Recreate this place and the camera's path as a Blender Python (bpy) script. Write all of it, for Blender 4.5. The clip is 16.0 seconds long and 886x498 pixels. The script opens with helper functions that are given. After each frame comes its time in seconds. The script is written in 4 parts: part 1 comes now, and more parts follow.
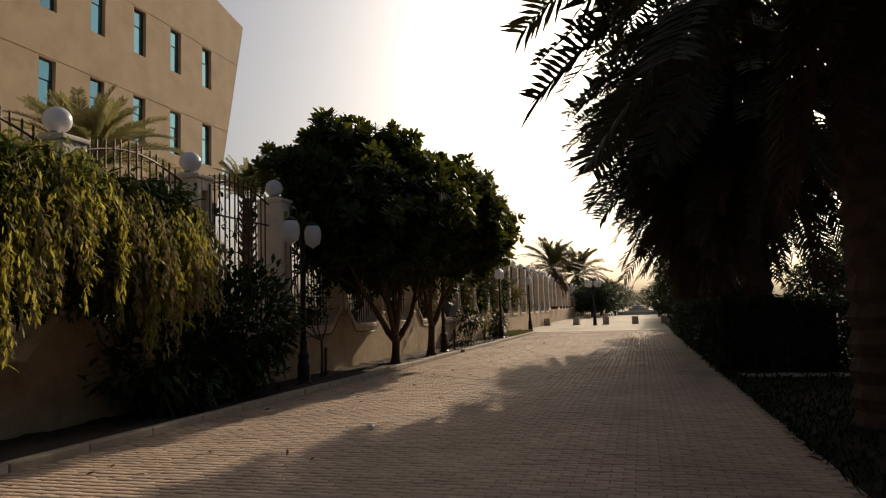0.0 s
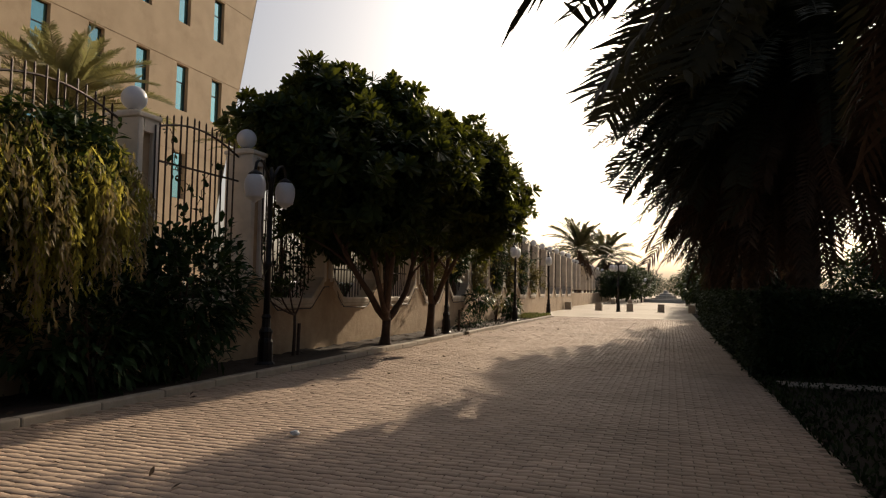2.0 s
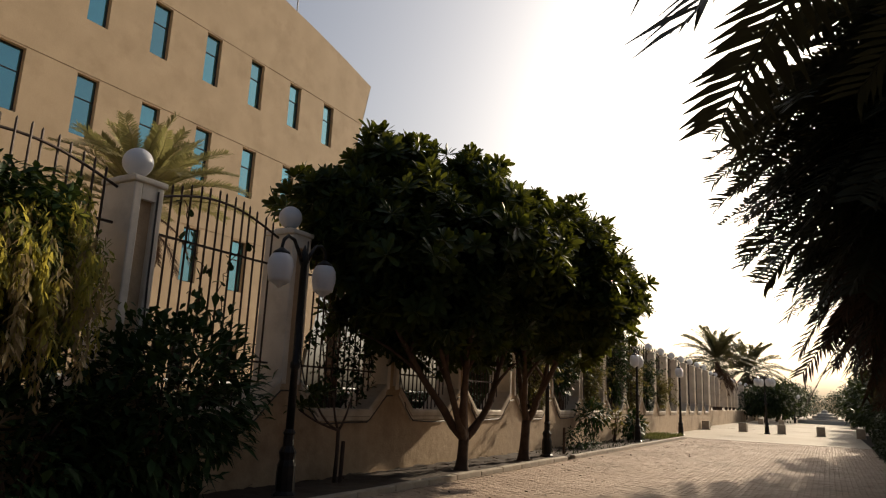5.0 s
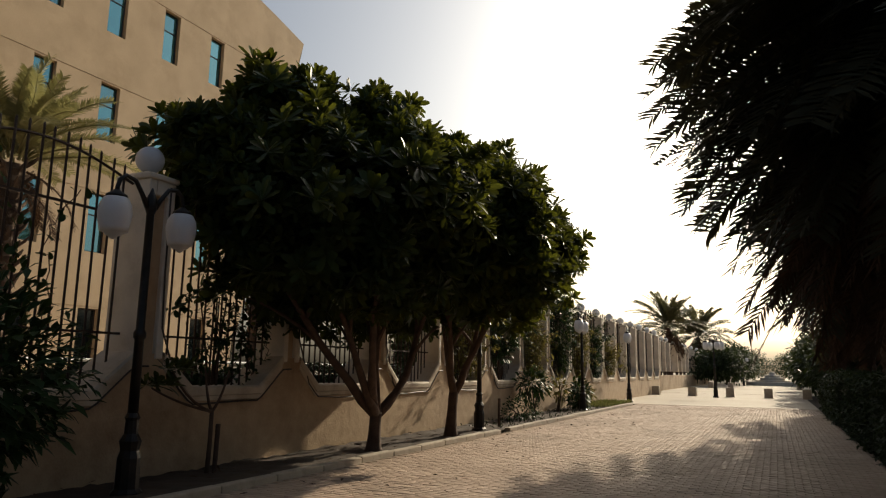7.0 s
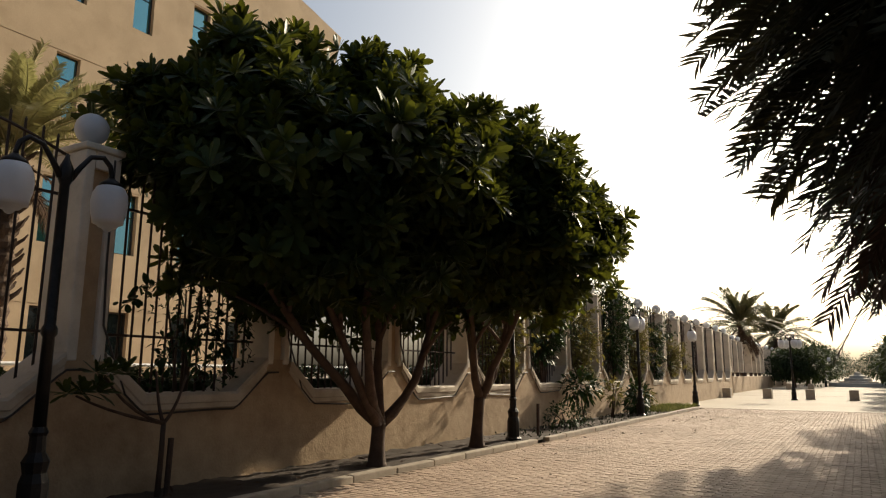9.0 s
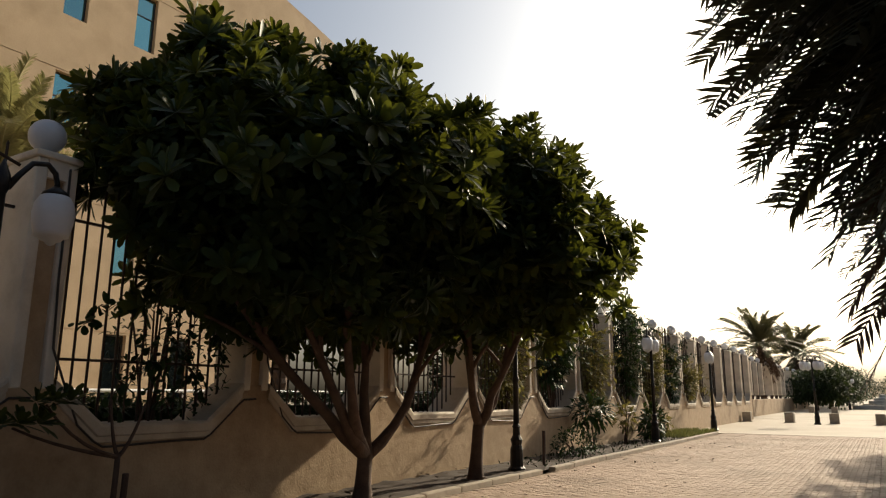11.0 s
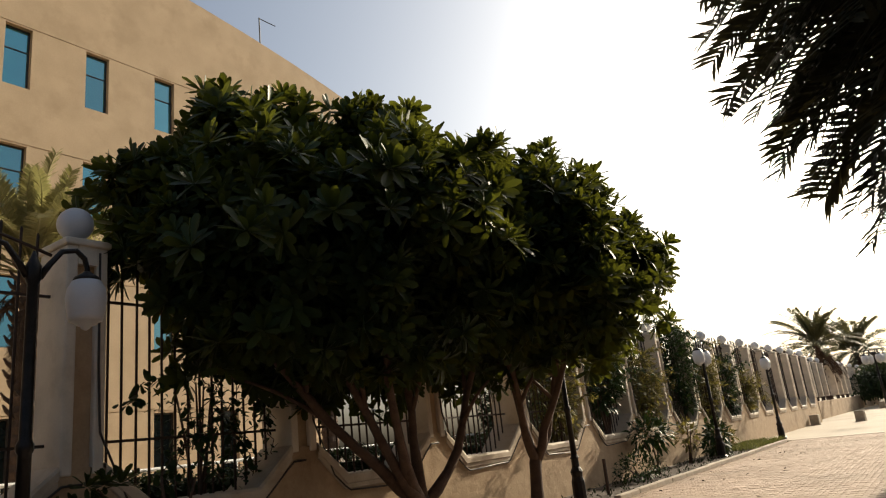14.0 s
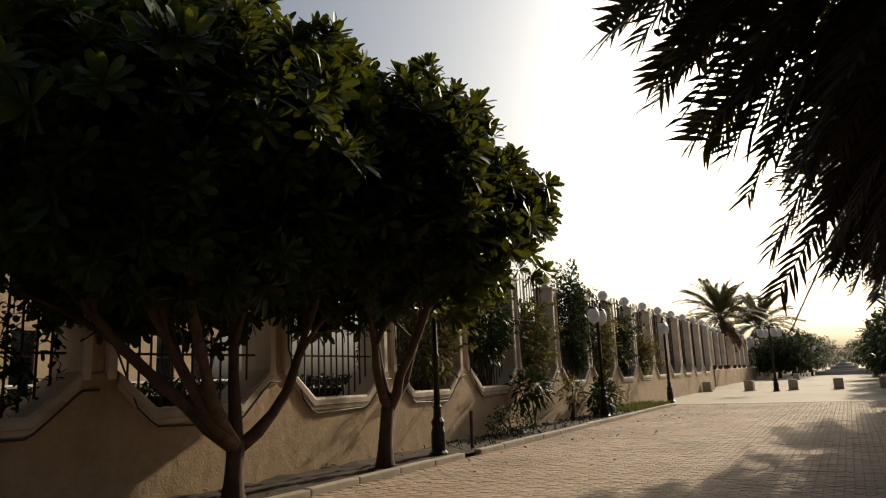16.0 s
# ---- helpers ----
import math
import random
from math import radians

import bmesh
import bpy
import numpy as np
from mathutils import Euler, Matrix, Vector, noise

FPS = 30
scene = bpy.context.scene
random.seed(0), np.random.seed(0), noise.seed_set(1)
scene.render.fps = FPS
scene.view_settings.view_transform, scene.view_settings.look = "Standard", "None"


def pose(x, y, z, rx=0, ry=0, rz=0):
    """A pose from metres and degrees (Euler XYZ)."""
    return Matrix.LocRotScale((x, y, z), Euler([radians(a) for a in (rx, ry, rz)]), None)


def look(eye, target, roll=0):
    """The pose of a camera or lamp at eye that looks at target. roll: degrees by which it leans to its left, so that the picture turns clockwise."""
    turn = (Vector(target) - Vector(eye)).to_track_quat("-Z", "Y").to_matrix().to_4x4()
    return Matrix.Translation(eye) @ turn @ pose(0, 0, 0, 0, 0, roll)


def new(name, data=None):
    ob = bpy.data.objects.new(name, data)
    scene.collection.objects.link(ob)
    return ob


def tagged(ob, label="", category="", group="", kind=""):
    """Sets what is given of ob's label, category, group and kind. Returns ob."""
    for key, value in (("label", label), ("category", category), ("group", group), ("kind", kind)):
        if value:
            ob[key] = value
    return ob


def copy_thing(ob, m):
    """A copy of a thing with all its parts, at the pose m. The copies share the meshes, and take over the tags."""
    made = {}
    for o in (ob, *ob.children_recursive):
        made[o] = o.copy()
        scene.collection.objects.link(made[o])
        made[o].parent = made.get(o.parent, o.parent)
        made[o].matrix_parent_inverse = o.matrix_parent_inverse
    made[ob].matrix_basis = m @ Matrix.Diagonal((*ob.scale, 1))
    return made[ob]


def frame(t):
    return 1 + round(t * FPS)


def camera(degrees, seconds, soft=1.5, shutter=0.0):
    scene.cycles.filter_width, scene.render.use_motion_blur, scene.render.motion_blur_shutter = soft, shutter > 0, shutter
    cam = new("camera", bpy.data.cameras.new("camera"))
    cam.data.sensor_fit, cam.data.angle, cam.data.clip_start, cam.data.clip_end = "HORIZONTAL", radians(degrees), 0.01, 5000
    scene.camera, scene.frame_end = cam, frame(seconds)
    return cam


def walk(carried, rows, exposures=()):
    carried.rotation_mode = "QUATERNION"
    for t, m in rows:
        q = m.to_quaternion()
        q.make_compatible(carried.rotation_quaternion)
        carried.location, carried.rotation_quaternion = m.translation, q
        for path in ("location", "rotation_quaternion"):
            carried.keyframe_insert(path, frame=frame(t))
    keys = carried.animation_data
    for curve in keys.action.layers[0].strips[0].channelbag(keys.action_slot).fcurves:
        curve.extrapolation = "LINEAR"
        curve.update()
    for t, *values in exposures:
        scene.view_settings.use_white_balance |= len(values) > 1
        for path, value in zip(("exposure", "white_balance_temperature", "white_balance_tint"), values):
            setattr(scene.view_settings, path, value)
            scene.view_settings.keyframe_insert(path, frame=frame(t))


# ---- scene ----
cam = camera(65.3, 16.0, 1.2)
PATH = [
    (0, (0.620, 1.703, 1.395), (0.077, 3.620, 1.573), -1.8),
    (0.5, (0.638, 2.276, 1.417), (0.127, 4.196, 1.641), 0.5),
    (1, (0.692, 2.745, 1.423), (0.170, 4.668, 1.592), 2.9),
    (1.5, (0.674, 3.220, 1.361), (-0.010, 5.092, 1.534), 0.8),
    (2, (0.713, 3.865, 1.404), (0.089, 5.762, 1.517), 1.1),
    (2.5, (0.714, 4.389, 1.459), (-0.123, 6.199, 1.610), -0.5),
    (3, (0.685, 4.789, 1.457), (-0.042, 6.637, 1.696), 0.5),
    (3.5, (0.675, 5.444, 1.431), (-0.135, 7.264, 1.616), -0.7),
    (4, (0.570, 5.891, 1.426), (-0.295, 7.673, 1.698), 0.2),
    (6.5, (0.562, 8.145, 1.446), (-0.455, 9.806, 1.898), 3.5),
    (7, (0.561, 8.652, 1.420), (-0.286, 10.431, 1.763), 0.8),
    (7.5, (0.579, 9.192, 1.430), (-0.331, 10.955, 1.686), -1.9),
    (8, (0.565, 9.694, 1.434), (-0.276, 11.491, 1.685), -1.4),
    (8.5, (0.520, 10.232, 1.439), (-0.522, 11.915, 1.726), -1.0),
    (9, (0.511, 10.625, 1.402), (-0.497, 12.317, 1.753), 0.3),
    (11.5, (0.397, 11.468, 1.482), (-0.676, 13.098, 1.921), 0.0),
    (12, (0.382, 11.454, 1.491), (-0.784, 13.005, 1.976), -0.6),
    (12.5, (0.389, 11.440, 1.462), (-0.872, 12.894, 2.003), -1.2),
    (13, (0.422, 11.417, 1.475), (-0.880, 12.815, 2.065), -1.6),
    (13.5, (0.421, 11.448, 1.461), (-0.827, 12.892, 2.057), -2.9),
    (14, (0.432, 11.537, 1.437), (-0.667, 13.122, 1.968), -6.5),
    (14.5, (0.522, 11.858, 1.408), (-0.433, 13.549, 1.886), -3.0),
    (15, (0.612, 12.146, 1.391), (-0.357, 13.842, 1.823), -6.8),
    (15.5, (0.599, 12.651, 1.377), (-0.275, 14.413, 1.737), -3.9),
    (16, (0.716, 13.135, 1.348), (-0.257, 14.843, 1.717), -2.4),
]
walk(cam, [(t, look(eye, target, roll)) for t, eye, target, roll in PATH], [(t, e - 0.26, 6650 if t < 5 else 6450, 10 if t < 5 else 5) for t, e in ((0, -0.15), (1.5, 0.12), (4, 0.25), (7, 0.23), (9, 0.58), (11.5, 0.54), (12.5, 0.88), (13.6, 0.9), (14.6, 0.34), (16, 0.06))])

# ---------------------------------------------------------------- world and sun
SUN_DIR = Vector((0.15, 0.905, 0.385)).normalized()
world = bpy.data.worlds.new("sky")
scene.world = world
world.use_nodes = True
wn = world.node_tree.nodes
wn.clear()
sky = wn.new("ShaderNodeTexSky")
sky.sky_type = "NISHITA"
sky.sun_disc = False
sky.sun_elevation = math.asin(SUN_DIR.z)
sky.sun_rotation = math.atan2(SUN_DIR.x, SUN_DIR.y)
sky.air_density, sky.dust_density, sky.ozone_density = 0.9, 6.5, 1.6
back = wn.new("ShaderNodeBackground")
back.inputs["Strength"].default_value = 0.116
wout = wn.new("ShaderNodeOutputWorld")
pale = wn.new("ShaderNodeHueSaturation")
pale.inputs["Saturation"].default_value = 0.8
world.node_tree.links.new(sky.outputs[0], pale.inputs["Color"])
world.node_tree.links.new(pale.outputs[0], back.inputs[0])
world.node_tree.links.new(back.outputs[0], wout.inputs[0])
sun_data = bpy.data.lights.new("sun", "SUN")
sun_data.energy, sun_data.angle, sun_data.color = 5.0, radians(0.6), (1.0, 0.83, 0.62)
sun = new("sun", sun_data)
sun.matrix_world = look(SUN_DIR * 60, (0, 0, 0))


# ---------------------------------------------------------------- materials
def material(name, base, base2, rough=0.8, scale=6.0, fine=60.0, bump=0.15, metal=0.0, island=0.0, obj=0.0,
             translucent=0.0, stain=None, stain_scale=0.8, spec=0.4, trans_col=None):
    m = bpy.data.materials.new(name)
    m.use_nodes = True
    nt = m.node_tree
    N, L = nt.nodes, nt.links
    bs = N["Principled BSDF"]
    tc = N.new("ShaderNodeTexCoord")
    n1, n2 = N.new("ShaderNodeTexNoise"), N.new("ShaderNodeTexNoise")
    for n, s, d in ((n1, scale, 5), (n2, fine, 3)):
        n.inputs["Scale"].default_value, n.inputs["Detail"].default_value = s, d
        L.new(tc.outputs["Object"], n.inputs["Vector"])
    add = N.new("ShaderNodeMath"); add.operation = "ADD"
    L.new(n1.outputs["Fac"], add.inputs[0])
    sc = N.new("ShaderNodeMath"); sc.operation = "MULTIPLY_ADD"
    L.new(n2.outputs["Fac"], sc.inputs[0]); sc.inputs[1].default_value = 0.5; sc.inputs[2].default_value = -0.25
    L.new(sc.outputs[0], add.inputs[1])
    ramp = N.new("ShaderNodeMapRange")
    ramp.inputs["From Min"].default_value, ramp.inputs["From Max"].default_value = 0.25, 0.75
    L.new(add.outputs[0], ramp.inputs["Value"])
    mix = N.new("ShaderNodeMix"); mix.data_type = "RGBA"
    mix.inputs["A"].default_value, mix.inputs["B"].default_value = (*base, 1), (*base2, 1)
    L.new(ramp.outputs[0], mix.inputs["Factor"])
    col = mix.outputs["Result"]
    if stain:
        n3 = N.new("ShaderNodeTexNoise")
        n3.inputs["Scale"].default_value, n3.inputs["Detail"].default_value, n3.inputs["Roughness"].default_value = stain_scale, 8, 0.65
        L.new(tc.outputs["Object"], n3.inputs["Vector"])
        r3 = N.new("ShaderNodeMapRange")
        r3.inputs["From Min"].default_value, r3.inputs["From Max"].default_value = 0.5, 0.75
        L.new(n3.outputs["Fac"], r3.inputs["Value"])
        k = N.new("ShaderNodeMix"); k.data_type = "RGBA"
        L.new(r3.outputs[0], k.inputs["Factor"]); L.new(col, k.inputs["A"]); k.inputs["B"].default_value = (*stain, 1)
        col = k.outputs["Result"]
    if island or obj:
        hsv = N.new("ShaderNodeHueSaturation")
        geo, oi = N.new("ShaderNodeNewGeometry"), N.new("ShaderNodeObjectInfo")
        a, b = N.new("ShaderNodeMath"), N.new("ShaderNodeMath")
        a.operation = b.operation = "MULTIPLY_ADD"
        L.new(geo.outputs["Random Per Island"], a.inputs[0]); a.inputs[1].default_value = island; a.inputs[2].default_value = 1 - island / 2
        L.new(oi.outputs["Random"], b.inputs[0]); b.inputs[1].default_value = obj
        sub = N.new("ShaderNodeMath"); sub.operation = "SUBTRACT"
        L.new(a.outputs[0], b.inputs[2]); L.new(b.outputs[0], sub.inputs[0]); sub.inputs[1].default_value = obj / 2
        L.new(sub.outputs[0], hsv.inputs["Value"]); L.new(col, hsv.inputs["Color"])
        col = hsv.outputs[0]
    L.new(col, bs.inputs["Base Color"])
    bs.inputs["Roughness"].default_value, bs.inputs["Metallic"].default_value = rough, metal
    bs.inputs["Specular IOR Level"].default_value = spec
    if bump:
        bp = N.new("ShaderNodeBump")
        bp.inputs["Strength"].default_value, bp.inputs["Distance"].default_value = bump, 0.02
        L.new(add.outputs[0], bp.inputs["Height"]); L.new(bp.outputs[0], bs.inputs["Normal"])
    if translucent:
        tr, ms = N.new("ShaderNodeBsdfTranslucent"), N.new("ShaderNodeMixShader")
        ms.inputs[0].default_value = translucent
        if trans_col:
            tr.inputs["Color"].default_value = (*trans_col, 1)
        else:
            L.new(col, tr.inputs["Color"])
        L.new(bs.outputs[0], ms.inputs[1]); L.new(tr.outputs[0], ms.inputs[2])
        L.new(ms.outputs[0], N["Material Output"].inputs["Surface"])
    return m


M_PAVER = material("paver", (0.312, 0.220, 0.156), (0.408, 0.298, 0.217), 0.82, 0.5, 45, 0.3, island=0.26, obj=0.26, stain=(0.215, 0.155, 0.108), stain_scale=0.35)
M_SAND = material("joint_sand", (0.22, 0.165, 0.11), (0.31, 0.24, 0.17), 0.95, 1.5, 80, 0.3)
M_FAR_PAVE = material("far_paving", (0.32, 0.26, 0.19), (0.40, 0.33, 0.245), 0.85, 0.4, 14, 0.2, stain=(0.255, 0.204, 0.145), stain_scale=0.2)
M_GROUND = material("dry_ground", (0.20, 0.155, 0.10), (0.33, 0.26, 0.18), 0.95, 0.3, 20, 0.4)
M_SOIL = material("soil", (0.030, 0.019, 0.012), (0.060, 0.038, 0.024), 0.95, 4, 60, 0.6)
# darker soil copy: the verge's shade is put into the colour
M_SHADE_SOIL = material("soil_with_shade", (0.020, 0.015, 0.010), (0.042, 0.031, 0.021), 0.95, 4, 60, 0.6, spec=0.1)
M_KERB = material("kerb_concrete", (0.30, 0.25, 0.19), (0.41, 0.345, 0.27), 0.85, 3, 70, 0.25, obj=0.15, stain=(0.225, 0.188, 0.143), stain_scale=2.5)
M_WALL = material("wall_render", (0.365, 0.25, 0.145), (0.46, 0.332, 0.205), 0.88, 5.0, 38, 0.55, stain=(0.22, 0.132, 0.068), stain_scale=0.9)
M_COPING = material("coping_paint", (0.45, 0.365, 0.27), (0.54, 0.455, 0.35), 0.7, 2, 50, 0.12, stain=(0.33, 0.25, 0.17), stain_scale=1.8)
M_PILLAR = material("pillar_paint", (0.60, 0.52, 0.42), (0.70, 0.62, 0.51), 0.72, 1.6, 50, 0.12, stain=(0.450, 0.387, 0.306), stain_scale=1.4)
M_FACADE = material("facade_render", (0.43, 0.315, 0.195), (0.52, 0.385, 0.245), 0.85, 0.9, 22, 0.1, stain=(0.385, 0.275, 0.165), stain_scale=0.7)
M_REVEAL = material("window_frame_metal", (0.035, 0.03, 0.027), (0.06, 0.05, 0.045), 0.45, 5, 60, 0.05, metal=0.3)
M_ROOF = material("roof_screed", (0.4, 0.34, 0.27), (0.5, 0.43, 0.35), 0.9, 1, 20, 0.2)
M_IRON = material("fence_iron", (0.030, 0.018, 0.013), (0.060, 0.036, 0.024), 0.55, 8, 90, 0.2, metal=0.4)
M_POST = material("lamp_post_iron", (0.012, 0.011, 0.011), (0.03, 0.026, 0.024), 0.42, 7, 70, 0.15, metal=0.5, spec=0.3)
M_OPAL = material("opal_glass", (0.60, 0.60, 0.63), (0.68, 0.68, 0.71), 0.28, 3, 40, 0.02, translucent=0.25, spec=0.5, trans_col=(0.8, 0.8, 0.8))
M_CABLE = material("cable_rubber", (0.03, 0.022, 0.018), (0.06, 0.045, 0.035), 0.6, 9, 90, 0.1)
M_BARK = material("grey_bark", (0.045, 0.026, 0.018), (0.105, 0.064, 0.043), 0.9, 7, 60, 0.6)
M_PALMBARK = material("palm_bark", (0.05, 0.031, 0.02), (0.12, 0.075, 0.048), 0.92, 6, 50, 0.8)
M_LEAF = material("glossy_leaf", (0.012, 0.023, 0.010), (0.028, 0.044, 0.016), 0.42, 1.5, 18, 0.1, island=0.7, obj=0.3, translucent=0.11, trans_col=(0.30, 0.32, 0.03), spec=0.09)
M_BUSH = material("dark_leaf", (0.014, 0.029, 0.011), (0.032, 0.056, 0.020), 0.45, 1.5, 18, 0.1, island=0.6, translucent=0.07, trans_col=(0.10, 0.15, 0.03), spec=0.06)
M_HEDGE = material("hedge_leaf", (0.017, 0.028, 0.012), (0.030, 0.045, 0.019), 0.55, 1.5, 18, 0.1, island=0.6, translucent=0.12, trans_col=(0.09, 0.12, 0.03), spec=0.1)
M_VINE = material("creeper_leaf", (0.115, 0.132, 0.034), (0.253, 0.230, 0.063), 0.6, 0.9, 14, 0.1, island=0.7, translucent=0.5, trans_col=(0.50, 0.43, 0.08), spec=0.15)
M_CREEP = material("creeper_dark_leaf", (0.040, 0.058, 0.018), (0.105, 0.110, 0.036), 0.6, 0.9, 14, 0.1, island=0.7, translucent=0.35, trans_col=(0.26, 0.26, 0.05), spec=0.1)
M_DRYVINE = material("dry_creeper", (0.20, 0.15, 0.075), (0.30, 0.24, 0.12), 0.75, 1.2, 16, 0.1, island=0.6, translucent=0.3, trans_col=(0.34, 0.26, 0.10))
M_CLIMB = material("climber_leaf", (0.050, 0.054, 0.020), (0.115, 0.100, 0.042), 0.6, 0.9, 14, 0.1, island=0.7, translucent=0.3, trans_col=(0.24, 0.20, 0.05), spec=0.1)
# street palms' backlit silhouette is put into near-black leaflets; far palms get a lighter copy
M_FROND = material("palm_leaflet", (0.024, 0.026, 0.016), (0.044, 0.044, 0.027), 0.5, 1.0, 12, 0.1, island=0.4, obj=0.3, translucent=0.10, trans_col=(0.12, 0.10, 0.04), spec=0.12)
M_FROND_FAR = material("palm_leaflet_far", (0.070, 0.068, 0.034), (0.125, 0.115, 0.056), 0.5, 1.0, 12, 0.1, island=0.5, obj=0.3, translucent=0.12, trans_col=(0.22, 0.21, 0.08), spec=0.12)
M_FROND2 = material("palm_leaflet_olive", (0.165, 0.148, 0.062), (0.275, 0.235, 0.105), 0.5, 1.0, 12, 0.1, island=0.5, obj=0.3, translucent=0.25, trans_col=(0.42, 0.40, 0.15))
M_DEAD = material("dry_palm_frond", (0.048, 0.029, 0.019), (0.096, 0.060, 0.038), 0.8, 1.0, 12, 0.1, island=0.4, obj=0.3, translucent=0.08, spec=0.05)
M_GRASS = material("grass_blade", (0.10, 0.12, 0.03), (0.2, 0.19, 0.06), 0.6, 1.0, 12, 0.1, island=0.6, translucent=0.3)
# dark copy of the grass, with shade worked into its colour
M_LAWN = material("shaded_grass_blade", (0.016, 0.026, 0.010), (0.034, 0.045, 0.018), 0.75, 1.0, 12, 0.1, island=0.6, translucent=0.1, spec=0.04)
M_FLOWER = material("cream_flower", (0.7, 0.66, 0.48), (0.78, 0.74, 0.6), 0.6, 4, 30, 0.05, translucent=0.3)
M_BLOCK = material("bollard_concrete", (0.33, 0.27, 0.2), (0.46, 0.39, 0.3), 0.88, 5, 60, 0.3, obj=0.2, stain=(0.24, 0.19, 0.14), stain_scale=3)
M_WHITE = material("white_paint", (0.72, 0.71, 0.69), (0.8, 0.79, 0.77), 0.5, 4, 50, 0.05)
M_PALESTONE = material("pale_stone", (0.5, 0.44, 0.36), (0.62, 0.56, 0.47), 0.85, 2, 30, 0.2)
M_GLASS = material("teal_glass", (0.025, 0.24, 0.30), (0.04, 0.30, 0.36), 0.06, 0.6, 3, 0.0, metal=0.75, obj=0.35, spec=0.6)
gloss = M_GLASS.node_tree.nodes["Principled BSDF"].inputs
gloss["Coat Weight"].default_value, gloss["Coat IOR"].default_value, gloss["Coat Roughness"].default_value = 1.0, 2.0, 0.05

# ground-floor panes: the dark reflection is put into a near-black glass colour
M_DARKGLASS = material("dark_reflection_glass", (0.008, 0.012, 0.013), (0.014, 0.02, 0.021), 0.06, 0.6, 3, 0.0, spec=0.5)


# ---------------------------------------------------------------- mesh helpers
def mesh(name, v, f, mat, smooth=False):
    me = bpy.data.meshes.new(name)
    me.from_pydata([tuple(p) for p in v], [], f)
    me.materials.append(mat)
    if smooth:
        me.polygons.foreach_set("use_smooth", [True] * len(me.polygons))
    me.validate()
    me.update()
    return me


def fast_mesh(name, V, F, mat, smooth=False):
    """V: n x 3 array, F: m x k array of indices (all faces with k corners)."""
    me = bpy.data.meshes.new(name)
    k = F.shape[1]
    me.vertices.add(len(V)); me.vertices.foreach_set("co", V.astype(np.float32).ravel())
    me.loops.add(F.size); me.loops.foreach_set("vertex_index", F.astype(np.int32).ravel())
    me.polygons.add(len(F))
    me.polygons.foreach_set("loop_start", np.arange(0, F.size, k, dtype=np.int32))
    if smooth:
        me.polygons.foreach_set("use_smooth", np.ones(len(F), dtype=bool))
    me.materials.append(mat)
    me.update(calc_edges=True)
    return me


def join(*pieces):
    V, F = [], []
    for v, f in pieces:
        o = len(V)
        V += [tuple(p) for p in v]
        F += [tuple(i + o for i in q) for q in f]
    return V, F


def thing(name, loc, label, category, group="", kind=""):
    ob = new(name)
    ob.location = loc
    return tagged(ob, label, category, group, kind)


def part(name, me, parent, label="", m=None):
    ob = new(name, me)
    ob.parent = parent
    if m is not None:
        ob.matrix_basis = m
    return tagged(ob, label)


def box(x0, x1, y0, y1, z0, z1, b=0.0):
    if not b:
        v = [(x, y, z) for z in (z0, z1) for y in (y0, y1) for x in (x0, x1)]
        return v, [(0, 2, 3, 1), (4, 5, 7, 6), (0, 1, 5, 4), (2, 6, 7, 3), (0, 4, 6, 2), (1, 3, 7, 5)]
    bm = bmesh.new()
    bmesh.ops.create_cube(bm, size=1, matrix=Matrix.LocRotScale(((x0 + x1) / 2, (y0 + y1) / 2, (z0 + z1) / 2), None, (x1 - x0, y1 - y0, z1 - z0)))
    bmesh.ops.bevel(bm, geom=bm.edges[:], offset=b, segments=2, affect="EDGES", profile=0.5)
    bm.verts.index_update()
    out = [v.co[:] for v in bm.verts], [tuple(v.index for v in f.verts) for f in bm.faces]
    bm.free()
    return out


def tube(pts, radii, n=8):
    pts = [Vector(p) for p in pts]
    if not hasattr(radii, "__len__"):
        radii = [radii] * len(pts)
    V, F = [], []
    side = None
    for i, p in enumerate(pts):
        d = (pts[min(i + 1, len(pts) - 1)] - pts[max(i - 1, 0)]).normalized()
        if side is None:
            side = d.orthogonal().normalized()
        side = (side - d * side.dot(d)).normalized()
        up = d.cross(side)
        for k in range(n):
            a = 2 * math.pi * k / n
            V.append(p + (side * math.cos(a) + up * math.sin(a)) * radii[i])
        if i:
            o = (i - 1) * n
            F += [(o + k, o + (k + 1) % n, o + n + (k + 1) % n, o + n + k) for k in range(n)]
    F.append(tuple(range(n - 1, -1, -1)))
    F.append(tuple(range(len(V) - n, len(V))))
    return V, F


def lathe(profile, n=20, at=(0, 0, 0)):
    V, F = [], []
    for r, z in profile:
        for k in range(n):
            a = 2 * math.pi * k / n
            V.append((at[0] + r * math.cos(a), at[1] + r * math.sin(a), at[2] + z))
    for i in range(len(profile) - 1):
        o = i * n
        F += [(o + k, o + (k + 1) % n, o + n + (k + 1) % n, o + n + k) for k in range(n)]
    F.append(tuple(range(n - 1, -1, -1)))
    F.append(tuple(range(len(V) - n, len(V))))
    return V, F


def sphere_profile(r, z, n=10):
    return [(max(r * math.sin(math.pi * i / n), 0.002), z - r * math.cos(math.pi * i / n)) for i in range(n + 1)]


rng = np.random.default_rng(7)


def unit(a):
    return a / np.maximum(np.linalg.norm(a, axis=-1, keepdims=True), 1e-9)


